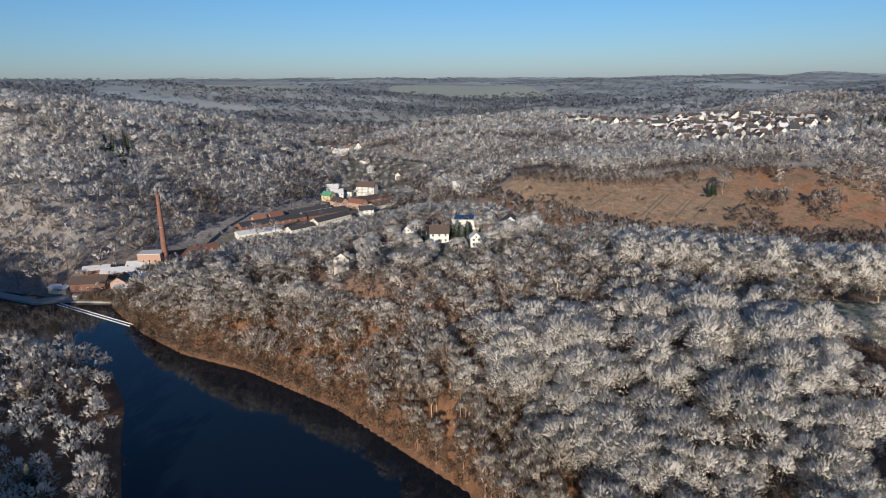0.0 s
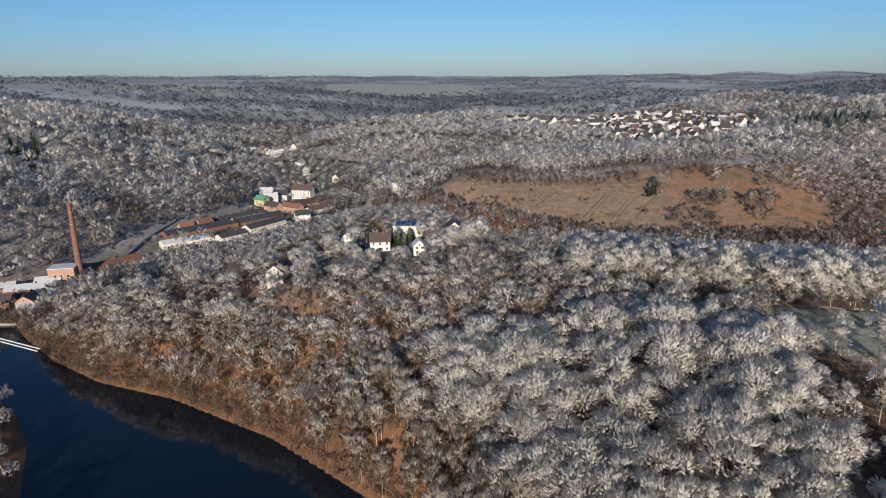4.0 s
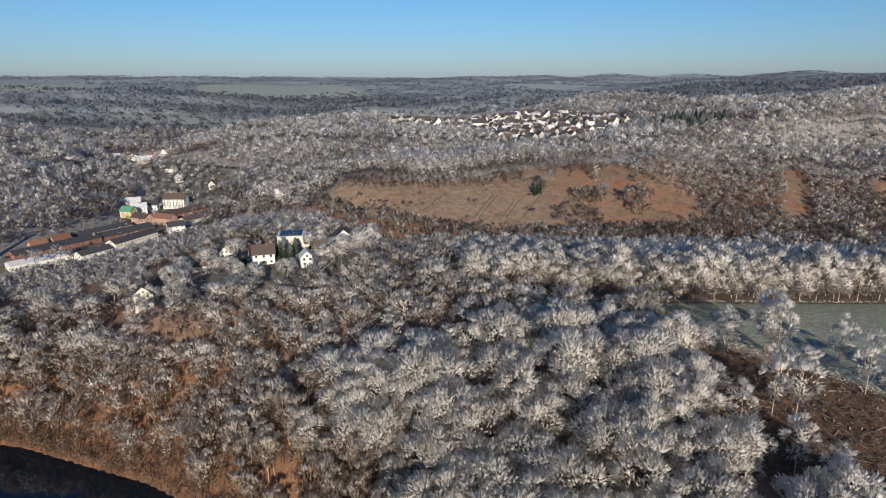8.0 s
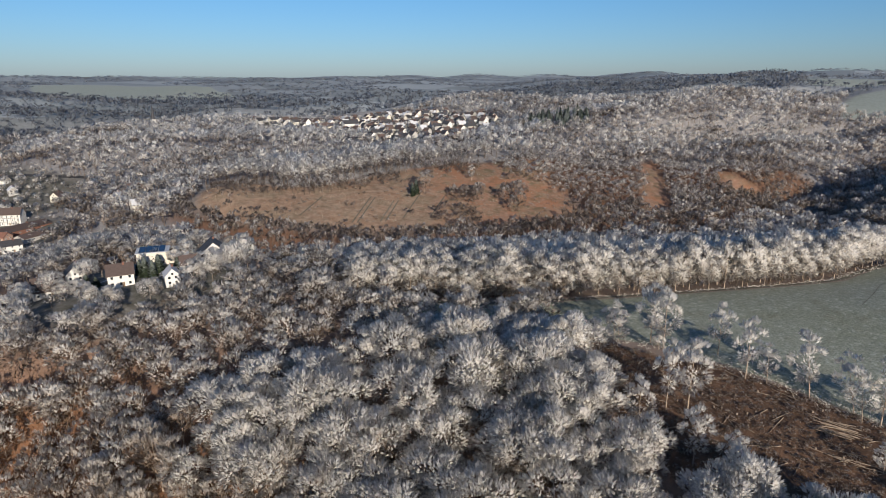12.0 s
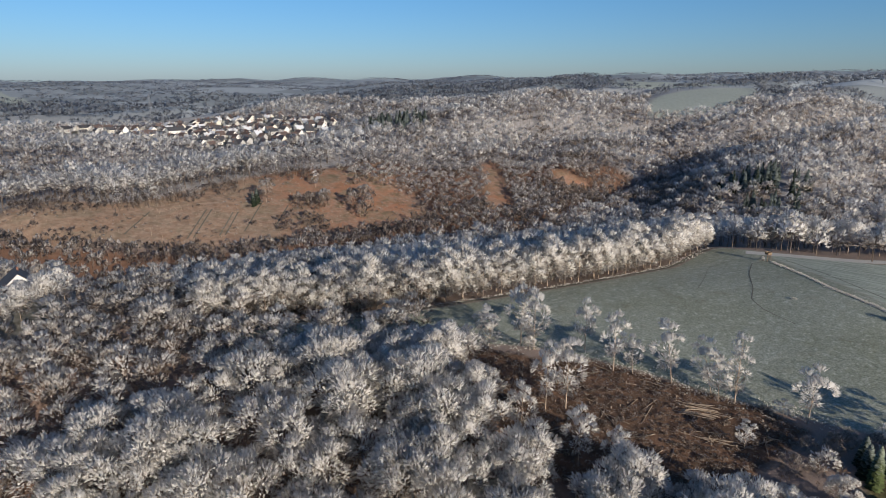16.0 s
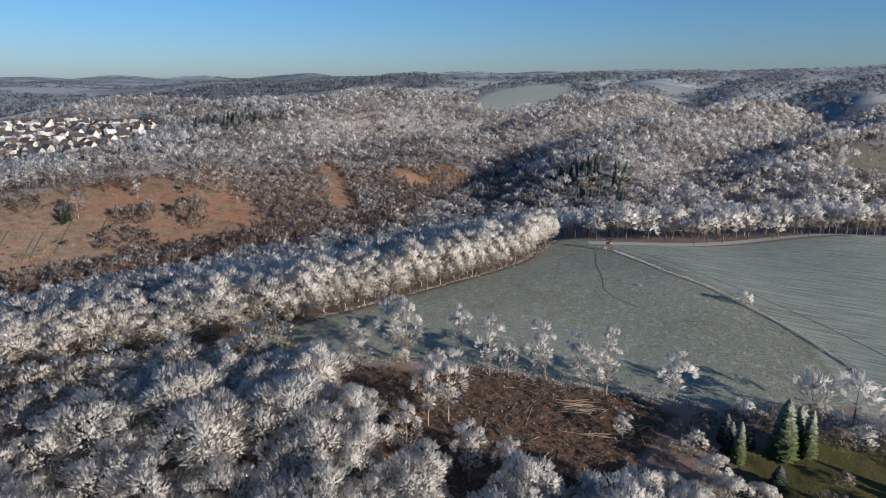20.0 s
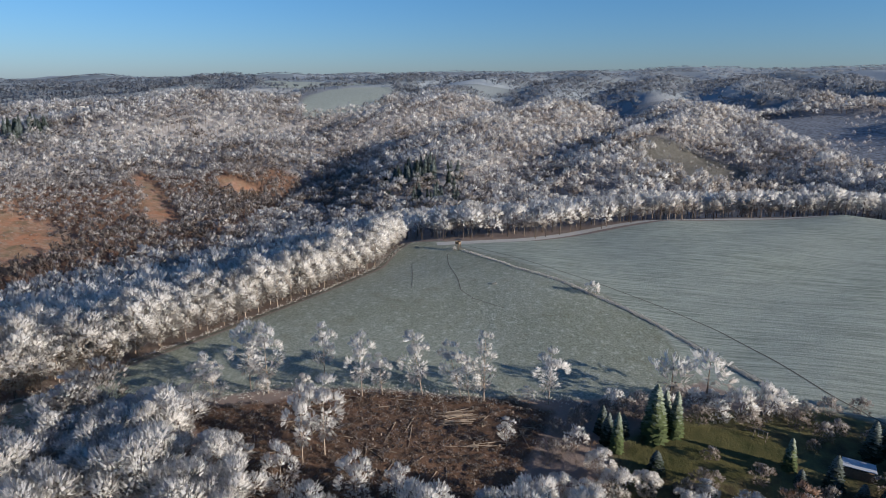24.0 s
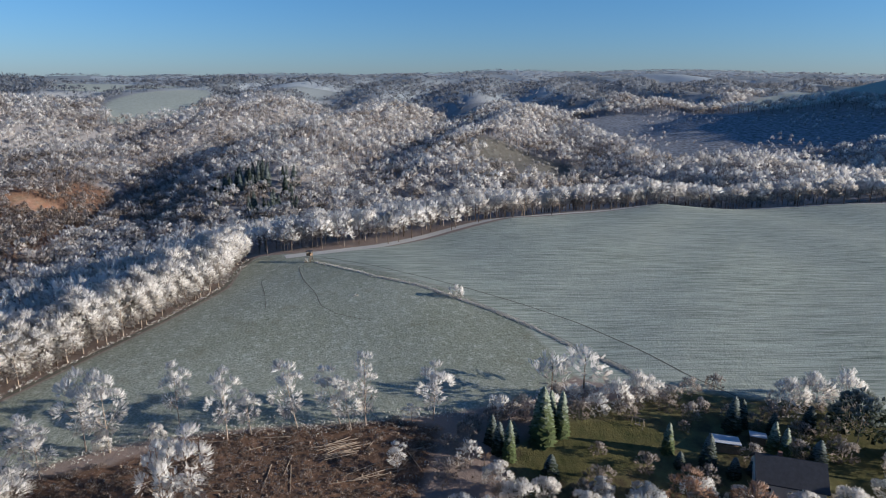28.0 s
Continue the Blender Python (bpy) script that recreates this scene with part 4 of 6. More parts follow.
wood_stuff("south_woods", HILL, x[ok], y[ok], rng.uniform(13, 18, ok.sum()), M_FROST, "bare woods on the hill across the river", rng)

# the row of trees along the meadow
ROW = [(80, 272), (104, 258), (127, 237), (165, 216), (216, 199), (257, 190), (285, 194), (304, 196)]
for (ax, ay), (bx, by) in zip(ROW, ROW[1:]):
    n = max(2, round(math.hypot(bx - ax, by - ay) / 2.4))
    for i in range(n):
        s = rng.uniform(0.8, 1.16)
        q = (i + rng.uniform(0.2, 0.8)) / n
        side = (i % 3) * 5.0 - 1.5 + rng.uniform(-1, 1)
        plant("row_tree", ROW_KIND[(i * 3) % 4], ax + (bx - ax) * q, ay + (by - ay) * q + side, rng.uniform(0, 360), (s, s * rng.uniform(0.92, 1.08)), "tall bare tree thick with white frost beside the meadow", "tree", "trees along the meadow")

# scrub on the clearing's foot and in the side valley
x, y = scatter(40, 560, 400, 620, 5.5, rng)
band = (np.abs(inside(CLEARING, x, y) + 10) < 6) | ((inside(SCARS, x, y) > -60) & (rng.uniform(0, 1, len(x)) < 0.55))
ok = band & (inside(THICKET, x, y) < 0) & (land(x, y) < 52) & (rng.uniform(0, 1, len(x)) < 0.8) & ~((inside(CLEARING, x, y) > 5) & (y > 500)) & (inside(SCARS, x, y) < 3)
SCRUB = [small_kind(120 + i, 34, wide=0.7, clear=0.2, frost=(-0.2, 0.55)) for i in range(4)]
wood_stuff("valley_scrub", SCRUB, x[ok], y[ok], rng.uniform(5, 11, ok.sum()), M_SCRUB, "leafless brown scrub and saplings below the clearing", rng)

# the trees on the cove's bank
COVE = [(-108, 180), (-126, 216), (-142, 252), (-164, 283), (-205, 303), (-262, 306), (-300, 300), (-300, 150), (-120, 140)]
x, y = scatter(-300, -100, 140, 310, 9.6, rng)
ok = (inside(COVE, x, y) > -1) & (land(x, y) > 0.6)
wood_stuff("cove_woods", [(v, t, f + 0.2, n, c) for v, t, f, n, c in CLOSE], x[ok], y[ok], rng.uniform(10, 14, ok.sum()), M_FROST, "bare frosted trees on the shaded cove bank", rng, squash=(0.8, 1.05))
# thin birches on the clearing's upper edge
BIRCH = [small_kind(150 + i, 26, wide=0.34, clear=0.3, frost=(0.1, 0.9)) for i in range(3)]
x, y = scatter(80, 420, 560, 640, 4.4, rng)
d = inside(CLEARING, x, y)
ok = (d > -10) & (d < 22) & (y > 560) & (np.sin(x * 0.05) + rng.normal(0, 0.4, len(x)) > 0.1)
wood_stuff("birch_thicket", BIRCH, x[ok], y[ok], rng.uniform(7, 13, ok.sum()), M_FROST, "thin frosted birches at the clearing's upper edge", rng)

# tall slender trees with bare stems along the clearing's upper edge
STAND = [flat_kind(wood_tree(170 + i, 20, 7.0, limbs=8, twigs=130, spray=1.35, fine=False, clear=0.48, frost=(0.2, 1.1), lift=1.2, blade=(0.3, 0.45))) for i in range(3)]
x, y = scatter(70, 345, 585, 665, 6.4, rng)
d = inside(CLEARING, x, y)
ok = (d < 1) & (d > -24) & (y > 596) & (inside(VILLAGE, x, y) < -4)
wood_stuff("tall_stand", STAND, x[ok], y[ok], rng.uniform(15, 21, ok.sum()), M_FROST, "tall slender frosted trees with bare stems above the clearing", rng, squash=(0.85, 1.1))

# undergrowth on the river slope
SLIM = [small_kind(160 + i, 24, wide=0.62, clear=0.05, frost=(-0.4, 0.5), spray=1.3) for i in range(4)]
x, y = scatter(-215, 150, 60, 400, 4.7, rng)
z = land(x, y)
ok = (z > 0.5) & (inside(RIVER, x, y) < -0.5) & ~((x < 0) & (y < 170)) & (inside(COVE, x, y) < -4) & (inside(FACTORY, x, y) < 0) & (x + y * 0.9 > 100)
for p in (MEADOW, FIELD, BROWN, GARDEN, HAMLET, WHITE_HOUSE):
    ok &= inside(p, x, y) < -2
ok &= (z < 34) | (rng.uniform(0, 1, len(x)) < 0.6)
wood_stuff("slope_undergrowth", SLIM, x[ok], y[ok], np.where(z[ok] < 34, rng.uniform(4, 9, ok.sum()), rng.uniform(2.5, 5.5, ok.sum())), M_TAN, "thin leafless undergrowth on the leafy river slope", rng)

# scrub leaning over the water
p = np.array(RIVER[:8], float)
t = rng.uniform(0, len(p) - 1.01, 2600)
x, y = np.interp(t, np.arange(len(p)), p[:, 0]), np.interp(t, np.arange(len(p)), p[:, 1])
back = np.abs(rng.normal(0, 6.0, len(x))) * 0.72 - 0.7
x, y = x + back, y + back
SHORE = [small_kind(180 + i, 22, wide=0.9, clear=0.0, frost=(-0.3, 0.7), spray=0.9) for i in range(4)]
wood_stuff("shore_scrub", SHORE, x, y, rng.uniform(2.0, 6.5, len(x)), M_TAN, "brown leafless scrub along the shore", rng)

# brown thicket between the clearing and the scars, rime on its upper part
x, y = scatter(320, 610, 395, 585, 6.2, rng)
ok = (inside(THICKET, x, y) > 0) & (inside(SCARS, x, y) < 1) & (inside(LAST_SCAR, x, y) < 0)
x, y = x[ok], y[ok]
rime_by_height(HILL, x, y, "brown_thicket", M_SCRUB, "leafless brown thicket on the steep slope", rng.uniform(6, 11, len(x)), rng, -25, 45)
# scrub at the clearing's foot and in its hollows
x, y = scatter(50, 400, 440, 620, 3.6, rng)
d = inside(CLEARING, x, y)
hollow = (np.hypot(x - 246, y - 486) < 22) | (np.hypot(x - 268, y - 520) < 14) | (np.hypot(x - 88, y - 528) < 18) | (np.hypot(x - 110, y - 600) < 30) | (np.hypot(x - 305, y - 590) < 22)
ok = (d > 0) & (hollow | (np.sin(x * 0.11 + y * 0.05) * np.cos(y * 0.13) > 0.86) | ((y > 570) & (np.sin(x * 0.09) > 0.2))) & (rng.uniform(0, 1, len(x)) < 0.7)
wood_stuff("clearing_scrub", SCRUB, x[ok], y[ok], rng.uniform(2.5, 7, ok.sum()), M_SCRUB, "leafless grey-brown scrub on the cleared slope", rng)
wood_stuff("vale_growth", HILL, vx, vy, rng.uniform(6, 11, len(vx)) - 3.5 * np.clip(inside(FACTORY, vx, vy) / 14 + 1, 0, 1), M_FROST, "low frosted growth in the gardens of the valley", rng)

# ---- building helpers ----
def part(name, me, parent, label=""):
    ob = new(name, me)
    ob.parent = parent
    if label:
        ob["label"] = label
    return ob


def solid(name, verts, faces, mat, slots=None, mats=None):
    me = bpy.data.meshes.new(name)
    me.from_pydata([tuple(v) for v in verts], [], faces)
    for m in mats or [mat]:
        me.materials.append(m)
    if slots:
        me.polygons.foreach_set("material_index", slots)
    me.update()
    return me


BOX_FACES = [(0, 3, 2, 1), (4, 5, 6, 7), (0, 1, 5, 4), (1, 2, 6, 5), (2, 3, 7, 6), (3, 0, 4, 7)]


def corners(x0, x1, y0, y1, z0, z1):
    return [(x0, y0, z0), (x1, y0, z0), (x1, y1, z0), (x0, y1, z0), (x0, y0, z1), (x1, y0, z1), (x1, y1, z1), (x0, y1, z1)]


def block(name, x0, x1, y0, y1, z0, z1, mat, bevel=0.0):
    if not bevel:
        return solid(name, corners(x0, x1, y0, y1, z0, z1), BOX_FACES, mat)
    bm = bmesh.new()
    vs = [bm.verts.new(v) for v in corners(x0, x1, y0, y1, z0, z1)]
    for f in BOX_FACES:
        bm.faces.new([vs[i] for i in f])
    bmesh.ops.bevel(bm, geom=list(bm.edges), offset=bevel, segments=1, affect="EDGES")
    me = bpy.data.meshes.new(name)
    bm.to_mesh(me)
    bm.free()
    me.materials.append(mat)
    return me


def pole(name, pts, radii, mat, sides=8):
    pts, radii = np.array(pts, float), np.array(radii, float)
    v, t = tubes(pts[:-1], pts[1:], radii[:-1], radii[1:], sides)
    caps = [tuple(range(len(v) - sides, len(v)))]
    return solid(name, v, [tuple(q) for q in t] + caps, mat)


def window_mesh(w, h):
    """A frame with its pane set back in it, as one shell. The face looks to -y."""
    a, f, out, back = w / 2, 0.1, -0.06, -0.015
    v = corners(-a, a, out, 0.05, 0, h)
    v += [(-a + f, out, f), (a - f, out, f), (a - f, out, h - f), (-a + f, out, h - f), (-a + f, back, f), (a - f, back, f), (a - f, back, h - f), (-a + f, back, h - f)]
    faces = [(0, 3, 2, 1), (4, 5, 6, 7), (1, 2, 6, 5), (2, 3, 7, 6), (3, 0, 4, 7), (0, 1, 9, 8), (1, 5, 10, 9), (5, 4, 11, 10), (4, 0, 8, 11),
             (8, 9, 13, 12), (9, 10, 14, 13), (10, 11, 15, 14), (11, 8, 12, 15), (12, 13, 14, 15)]
    return solid("window", v, faces, None, [0] * 13 + [1], [M_FRAME, M_GLASS])


WINDOWS = {k: window_mesh(*k) for k in ((1.2, 1.35), (1.0, 1.2), (2.2, 1.4), (1.4, 2.1))}
DOOR = block("door", -0.5, 0.5, -0.06, 0.05, 0, 2.05, M_PLANK)


def gable_walls(name, w, d, h, rise, mat, base=1.5):
    a, b = w / 2, d / 2
    v = [(-a, -b, -base), (a, -b, -base), (a, b, -base), (-a, b, -base), (-a, -b, h), (a, -b, h), (a, b, h), (-a, b, h), (-a, 0, h + rise), (a, 0, h + rise)]
    return solid(name, v, [(0, 3, 2, 1), (0, 1, 5, 4), (2, 3, 7, 6), (1, 2, 6, 9, 5), (3, 0, 4, 8, 7), (4, 5, 9, 8), (6, 7, 8, 9)], mat)


def gable_roof(name, w, d, h, rise, mat, over=0.5, thick=0.28):
    a, b = w / 2 + over, d / 2 + over
    drop = rise * over / (d / 2)
    v, f = [], []
    for s in (-1, 1):
        o = len(v)
        top = [(-a, s * b, h - drop), (a, s * b, h - drop), (a, 0, h + rise), (-a, 0, h + rise)]
        v += [(x, y, z + 0.02) for x, y, z in top] + [(x, y, z + thick) for x, y, z in top]
        f += [tuple(i + o for i in q) for q in BOX_FACES]
    return solid(name, v, f, mat)


def house(x, y, turn, w, d, h, rise, wall, roof, label, group="", floors=2, cols=3, name="house", chimney=True, size=(1.2, 1.35), ends=True, z=None, front_only=False):
    """A house with its ridge along its own x. Windows on the long sides and in the gables."""
    root = tagged(new(name), label, "house", group)
    root.matrix_world = pose(x, y, (ground_at(x, y) if z is None else z) - 0.1, 0, 0, turn)
    part("wall", gable_walls("wall", w, d, h, rise, wall), root)
    part("roof", gable_roof("roof", w, d, h, rise, roof), root)
    if chimney:
        part("chimney", block("chimney", -0.4 + w * 0.15, 0.4 + w * 0.15, -0.9, -0.1, h + rise * 0.55, h + rise + 1.0, M_BRICK), root)
    me = WINDOWS[size]
    step = h / floors
    for k in range(floors):
        sill = 0.9 + k * step
        for i in range(cols):
            px = -w / 2 + (i + 0.5) * w / cols
            for s, r in ((-1, 0), (1, 180)):
                if front_only and s > 0:
                    continue
                part("window", me, root).matrix_basis = pose(px, s * d / 2, sill, 0, 0, r)
        if ends:
            for s, r in ((-1, -90), (1, 90)):
                for q in (-0.22, 0.22):
                    part("window", me, root).matrix_basis = pose(s * w / 2, q * d, sill, 0, 0, r)
    if ends and rise > 2:
        for s, r in ((-1, -90), (1, 90)):
            part("window", WINDOWS[(1.0, 1.2)], root).matrix_basis = pose(s * w / 2, 0, h + 0.3, 0, 0, r)
    part("door", DOOR, root).matrix_basis = pose(w * 0.08, -d / 2, 0.1)
    return root


# ---- hamlet on the spur ----
G = "houses of the hamlet"
house(-53, 321, 86, 9.0, 8.0, 7.2, 3.2, M_CREAM, M_SLATE, "tall cream house with dark gable roof among trees", G, floors=3, cols=3)
flat = tagged(new("flat_roof_house"), "cream flat-roofed house with black solar panels", "house", G)
flat.matrix_world = pose(13, 368, 50.2, 0, 0, -8)
part("wall", block("wall", -7, 7, -5.5, 5.5, -2.5, 6.4, M_CREAM), flat)
part("roof", block("roof", -7.5, 7.5, -6, 6, 6.4, 6.75, M_SNOWROOF, 0.05), flat)
for i in range(4):
    part("solar_panel", block("solar_panel", -5.8 + i * 2.9, -3.2 + i * 2.9, -4.6, 4.2, 6.9, 7.0, M_SOLAR), flat).matrix_basis = pose(0, 0, 0.35, 4)
for px, pz, k in ((-4.6, 0.8, (1.4, 2.1)), (-0.5, 0.9, (1.2, 1.35)), (4.5, 0.9, (1.2, 1.35)), (-4, 4.0, (1.2, 1.35)), (2.5, 4.0, (2.2, 1.4))):
    part("window", WINDOWS[k], flat).matrix_basis = pose(px, -5.5, pz)
part("garage", block("garage", 7, 15.5, -3.5, 3.5, -1.5, 3.2, M_CREAM), flat)
part("garage_roof", block("garage_roof", 7, 15.9, -3.9, 3.9, 3.2, 3.5, M_SNOWROOF), flat)
part("window", WINDOWS[(2.2, 1.4)], flat).matrix_basis = pose(11.5, -3.5, 0.9)
house(-2, 345, 0, 10.5, 8.5, 5.6, 3.8, M_WHITE, M_TILE, "white house with brown tile roof by the wood", G)
house(18, 333, 90, 8.0, 6.2, 4.6, 3.0, M_WHITE, M_SNOWROOF, "small white gabled house among frosted trees", G, cols=2)
house(31, 348, 2, 16, 8.0, 4.2, 3.2, M_WHITE, M_TILE, "long low white house with brown roof", G, cols=4)
house(40, 364, 84, 13, 15, 4.8, 6.6, M_WHITE, M_SLATE, "wide gabled house with large dark roof", G)
house(-32, 371, 4, 13, 10, 3.6, 5.0, M_GREY, M_TILE, "low house with steep brown tile roof", G)
house(-21, 378, 90, 11, 9, 5.4, 4.6, M_WHITE, M_SLATE, "white house with steep dark slate roof", G)
house(-62, 352, 60, 10, 8, 4.8, 3.8, M_GREY, M_SLATE, "grey house with frosted dark roof on the slope", G)
house(-70, 372, 50, 9, 7.5, 4.6, 3.6, M_WHITE, M_SNOWROOF, "white house with frosted roof on the slope", G)

# ---- valley street ----
G = "houses of the valley street"
def front(ax, ay, bx, by, deep, *more, **also):
    """A house whose front runs from one point of the plan to another."""
    w = math.hypot(bx - ax, by - ay)
    ux, uy = (bx - ax) / w, (by - ay) / w
    return house((ax + bx) / 2 - uy * deep / 2, (ay + by) / 2 + ux * deep / 2, math.degrees(math.atan2(uy, ux)), w, deep, *more, **also)


front(-173, 519, -140, 543, 11, 4.0, 2.2, M_WHITE, M_SNOWROOF, "long low shed with frosted pale roof", G, floors=1, cols=6, name="long_shed")
front(-130, 527, -113, 545, 9.5, 5.8, 2.6, M_WHITE, M_SLATE, "white terrace with dark slate roof", G, cols=6, name="terrace")
front(-111, 547, -86, 581, 10.5, 7.0, 2.8, M_CREAM, M_SLATE, "long cream terrace with many windows", G, cols=12, name="terrace")
front(-176, 539, -128, 582, 14, 3.2, 2.6, M_BRICK, M_SLATE, "brick mill hall with dark slate roof", G, floors=1, cols=9, name="mill_hall")
front(-126, 584, -93, 614, 15, 3.4, 2.8, M_BRICK, M_SLATE, "long brick mill hall with dark roof", G, floors=1, cols=7, name="mill_hall")
front(-150, 586, -112, 622, 12, 3.4, 2.2, M_GREY, M_SLATE, "grey works hall with dark roof", G, floors=1, cols=8, name="mill_hall")
front(-98, 637, -82, 626, 10, 6.2, 3.2, M_SALMON, M_REDTILE, "salmon painted house with red tile roof", G, cols=4)
front(-116, 641, -103, 630, 10, 6.2, 3.6, M_SALMON, M_TILE, "salmon gabled house by the street", G)
front(-86, 644, -52, 676, 17, 3.4, 2.8, M_BRICK, M_TILE, "wide brown roofed workshop hall", G, floors=1, cols=7, name="workshop")
front(-68, 624, -48, 644, 12, 3.2, 2.4, M_GREY, M_TILE, "wide brown roofed workshop hall", G, floors=1, cols=5, name="workshop")
front(-129, 663, -119, 658, 10, 6.6, 4.0, M_YELLOW, M_GREEN, "yellow gable house with green side roof", G, cols=2)
front(-121, 676, -108, 679, 9, 6.0, 4.2, M_WHITE, M_SNOWROOF, "white house with frosted roof in the valley", G)
front(-131, 705, -118, 708, 9, 5.6, 4.0, M_GREY, M_SNOWROOF, "grey house with frosted roof in the valley", G)
front(-112, 694, -101, 692, 9, 5.6, 4.0, M_WHITE, M_SLATE, "white house with slate roof in the valley", G)
timber = front(-96, 696, -76, 690, 12, 9.5, 5.0, M_WHITE, M_TILE, "large half-timbered house with dark beams", G, floors=3, cols=5)
for i in range(7):
    part("beam", block("beam", -9.0 + i * 2.95, -8.7 + i * 2.95, -6.08, -5.95, 0, 9.5, M_SLATE), timber)
for zz in (3.0, 6.2, 9.2):
    part("beam", block("beam", -9, 9, -6.07, -5.94, zz, zz + 0.3, M_SLATE), timber)
front(-80, 598, -67, 602, 9, 5.4, 3.4, M_WHITE, M_SLATE, "white house with dark roof at the street end", G)
front(-158, 568, -148, 576, 8, 5.2, 3.2, M_SALMON, M_REDTILE, "small brick-red house behind the halls", G)
front(-170, 556, -161, 563, 8, 5.2, 3.2, M_SALMON, M_REDTILE, "small brick-red house behind the halls", G)
house(17, 630, 10, 13, 10, 7.2, 4.4, M_CREAM, M_SNOWROOF, "cream house with pale roof on the hillside", G)
house(2, 678, 70, 11, 9, 6.4, 4.2, M_WHITE, M_SNOWROOF, "white hillside house with steep gable", G)
house(18, 690, 0, 15, 10, 6.6, 4.4, M_CREAM, M_TILE, "cream hillside house with brown roof", G)
house(-4, 700, 20, 10, 9, 5.6, 4.0, M_WHITE, M_SLATE, "white house above the valley road", G)
far_spots = [(-209, 1075), (-188, 1069), (-176, 1040), (-159, 979), (-149, 1012), (-139, 1021), (-150, 960), (-128, 1000), (-170, 1010), (-200, 1050)]
for i, (hx, hy) in enumerate(far_spots):
    house(hx, hy, 35 * i % 180, 12, 9, 5.2, 4.0, M_WHITE if i % 3 else M_GREY, (M_SNOWROOF, M_REDTILE, M_SLATE)[i % 3], "white house with pale roof far up the valley", "houses far up the valley", cols=2)
vale_spots = [(-96, 758), (-50, 752), (-92, 806), (-104, 850), (-140, 905)]
for i, (hx, hy) in enumerate(vale_spots):
    house(hx, hy, 20 + 41 * i % 180, 11, 8.5, 4.6, 3.8, (M_WHITE, M_CREAM, M_GREY)[i % 3], (M_SLATE, M_SNOWROOF, M_TILE)[(i * 2) % 3], "house among frosted trees in the valley", "houses further up the valley", cols=2, front_only=True)
street = [(-190, 440), (-184, 500), (-150, 527), (-104, 540), (-74, 588), (-40, 640), (-30, 690), (-13, 737), (-16, 795), (-80, 860), (-165, 930)]


def ribbon(name, pts, wide, lift, mat, label, category, kind="structure", steps=10):
    """A strip draped over the ground."""
    p = np.array(pts, float)
    t = np.linspace(0, len(p) - 1, (len(p) - 1) * steps + 1)
    c = np.stack([np.interp(t, np.arange(len(p)), p[:, i]) for i in (0, 1)], 1)
    for _ in range(3):
        c[1:-1] = (c[:-2] + c[1:-1] * 2 + c[2:]) / 4
    d = unit(np.gradient(c, axis=0))
    n = np.stack([-d[:, 1], d[:, 0]], 1) * wide / 2
    L, R = c + n, c - n
    zl, zr = land(L[:, 0], L[:, 1]) + lift, land(R[:, 0], R[:, 1]) + lift
    v = np.concatenate([np.c_[L, zl], np.c_[R, zr]])
    k = len(c)
    q = np.array([(i, i + k, i + k + 1, i + 1) for i in range(k - 1)])
    return tagged(new(name, mesh_of(name, v, q, [mat])), label, category, kind=kind)


ribbon("road", street, 6.5, 0.35, M_ASPHALT, "dark asphalt valley road between the houses", "road")

# ---- mill by the water ----
G = "mill buildings by the water"
house(-237, 404, 8, 22, 13, 4.6, 3.4, M_BRICK, M_TILE, "brick mill building with brown roof by the water", G, floors=1, cols=5, name="mill_house")
house(-216, 403, 98, 13, 10, 5.2, 3.4, M_SALMON, M_SLATE, "ochre brick mill house with dark roof", G, cols=3, name="mill_house")
house(-226, 425, 15, 26, 11, 4.0, 2.4, M_BRICK, M_SNOWROOF, "low mill shed with frosted roof", G, floors=1, cols=5, name="mill_shed")
house(-211, 420, 10, 12, 9, 3.6, 2.0, M_GREY, M_SNOWROOF, "small shed with white roof", G, floors=1, cols=2, name="mill_shed")
house(-211, 396, 6, 12, 8, 3.0, 1.4, M_GREY, M_SNOWROOF, "low shed with white frosted roof on the quay", G, floors=1, cols=2, name="mill_shed")
house(-243, 424, 20, 17, 9, 3.4, 2.0, M_BRICK, M_SNOWROOF, "low mill shed with frosted roof", G, floors=1, cols=3, name="mill_shed")
house(-206, 414, 8, 16, 9, 3.6, 1.8, M_GREY, M_BLUEROOF, "low shed with bright blue sheet roof", G, floors=1, cols=3, name="mill_shed")
house(-222, 441, 12, 15, 8, 3.6, 1.8, M_GREY, M_SNOWROOF, "small shed with white roof beside the boiler house", G, floors=1, cols=3, name="mill_shed")
house(-255, 400, -14, 14, 8, 2.6, 1.2, M_GREY, M_SNOWROOF, "low boat shed with white roof by the water", G, floors=1, cols=2, name="mill_shed")
hall = tagged(new("boiler_house"), "tall brick boiler house with frosted flat roof", "house", G)
hall.matrix_world = pose(-214, 446, 3.0, 0, 0, 6)
part("wall", block("wall", -8, 8, -6, 6, -2, 13.0, M_SALMON), hall)
part("roof", block("roof", -8.3, 8.3, -6.3, 6.3, 13.0, 13.5, M_SNOWROOF, 0.05), hall)
for i in range(3):
    part("window", WINDOWS[(1.4, 2.1)], hall).matrix_basis = pose(-4 + i * 4, -6, 7)
part("annex", block("annex", 8, 17, -5, 5, -2, 6.5, M_CREAM), hall)
part("annex_roof", block("annex_roof", 8, 17.3, -5.3, 5.3, 6.5, 6.9, M_SNOWROOF), hall)
house(-196, 478, 50, 38, 11, 4.0, 2.6, M_BRICK, M_REDTILE, "low brick works hall with brown roof", G, floors=1, cols=7, name="works_hall")
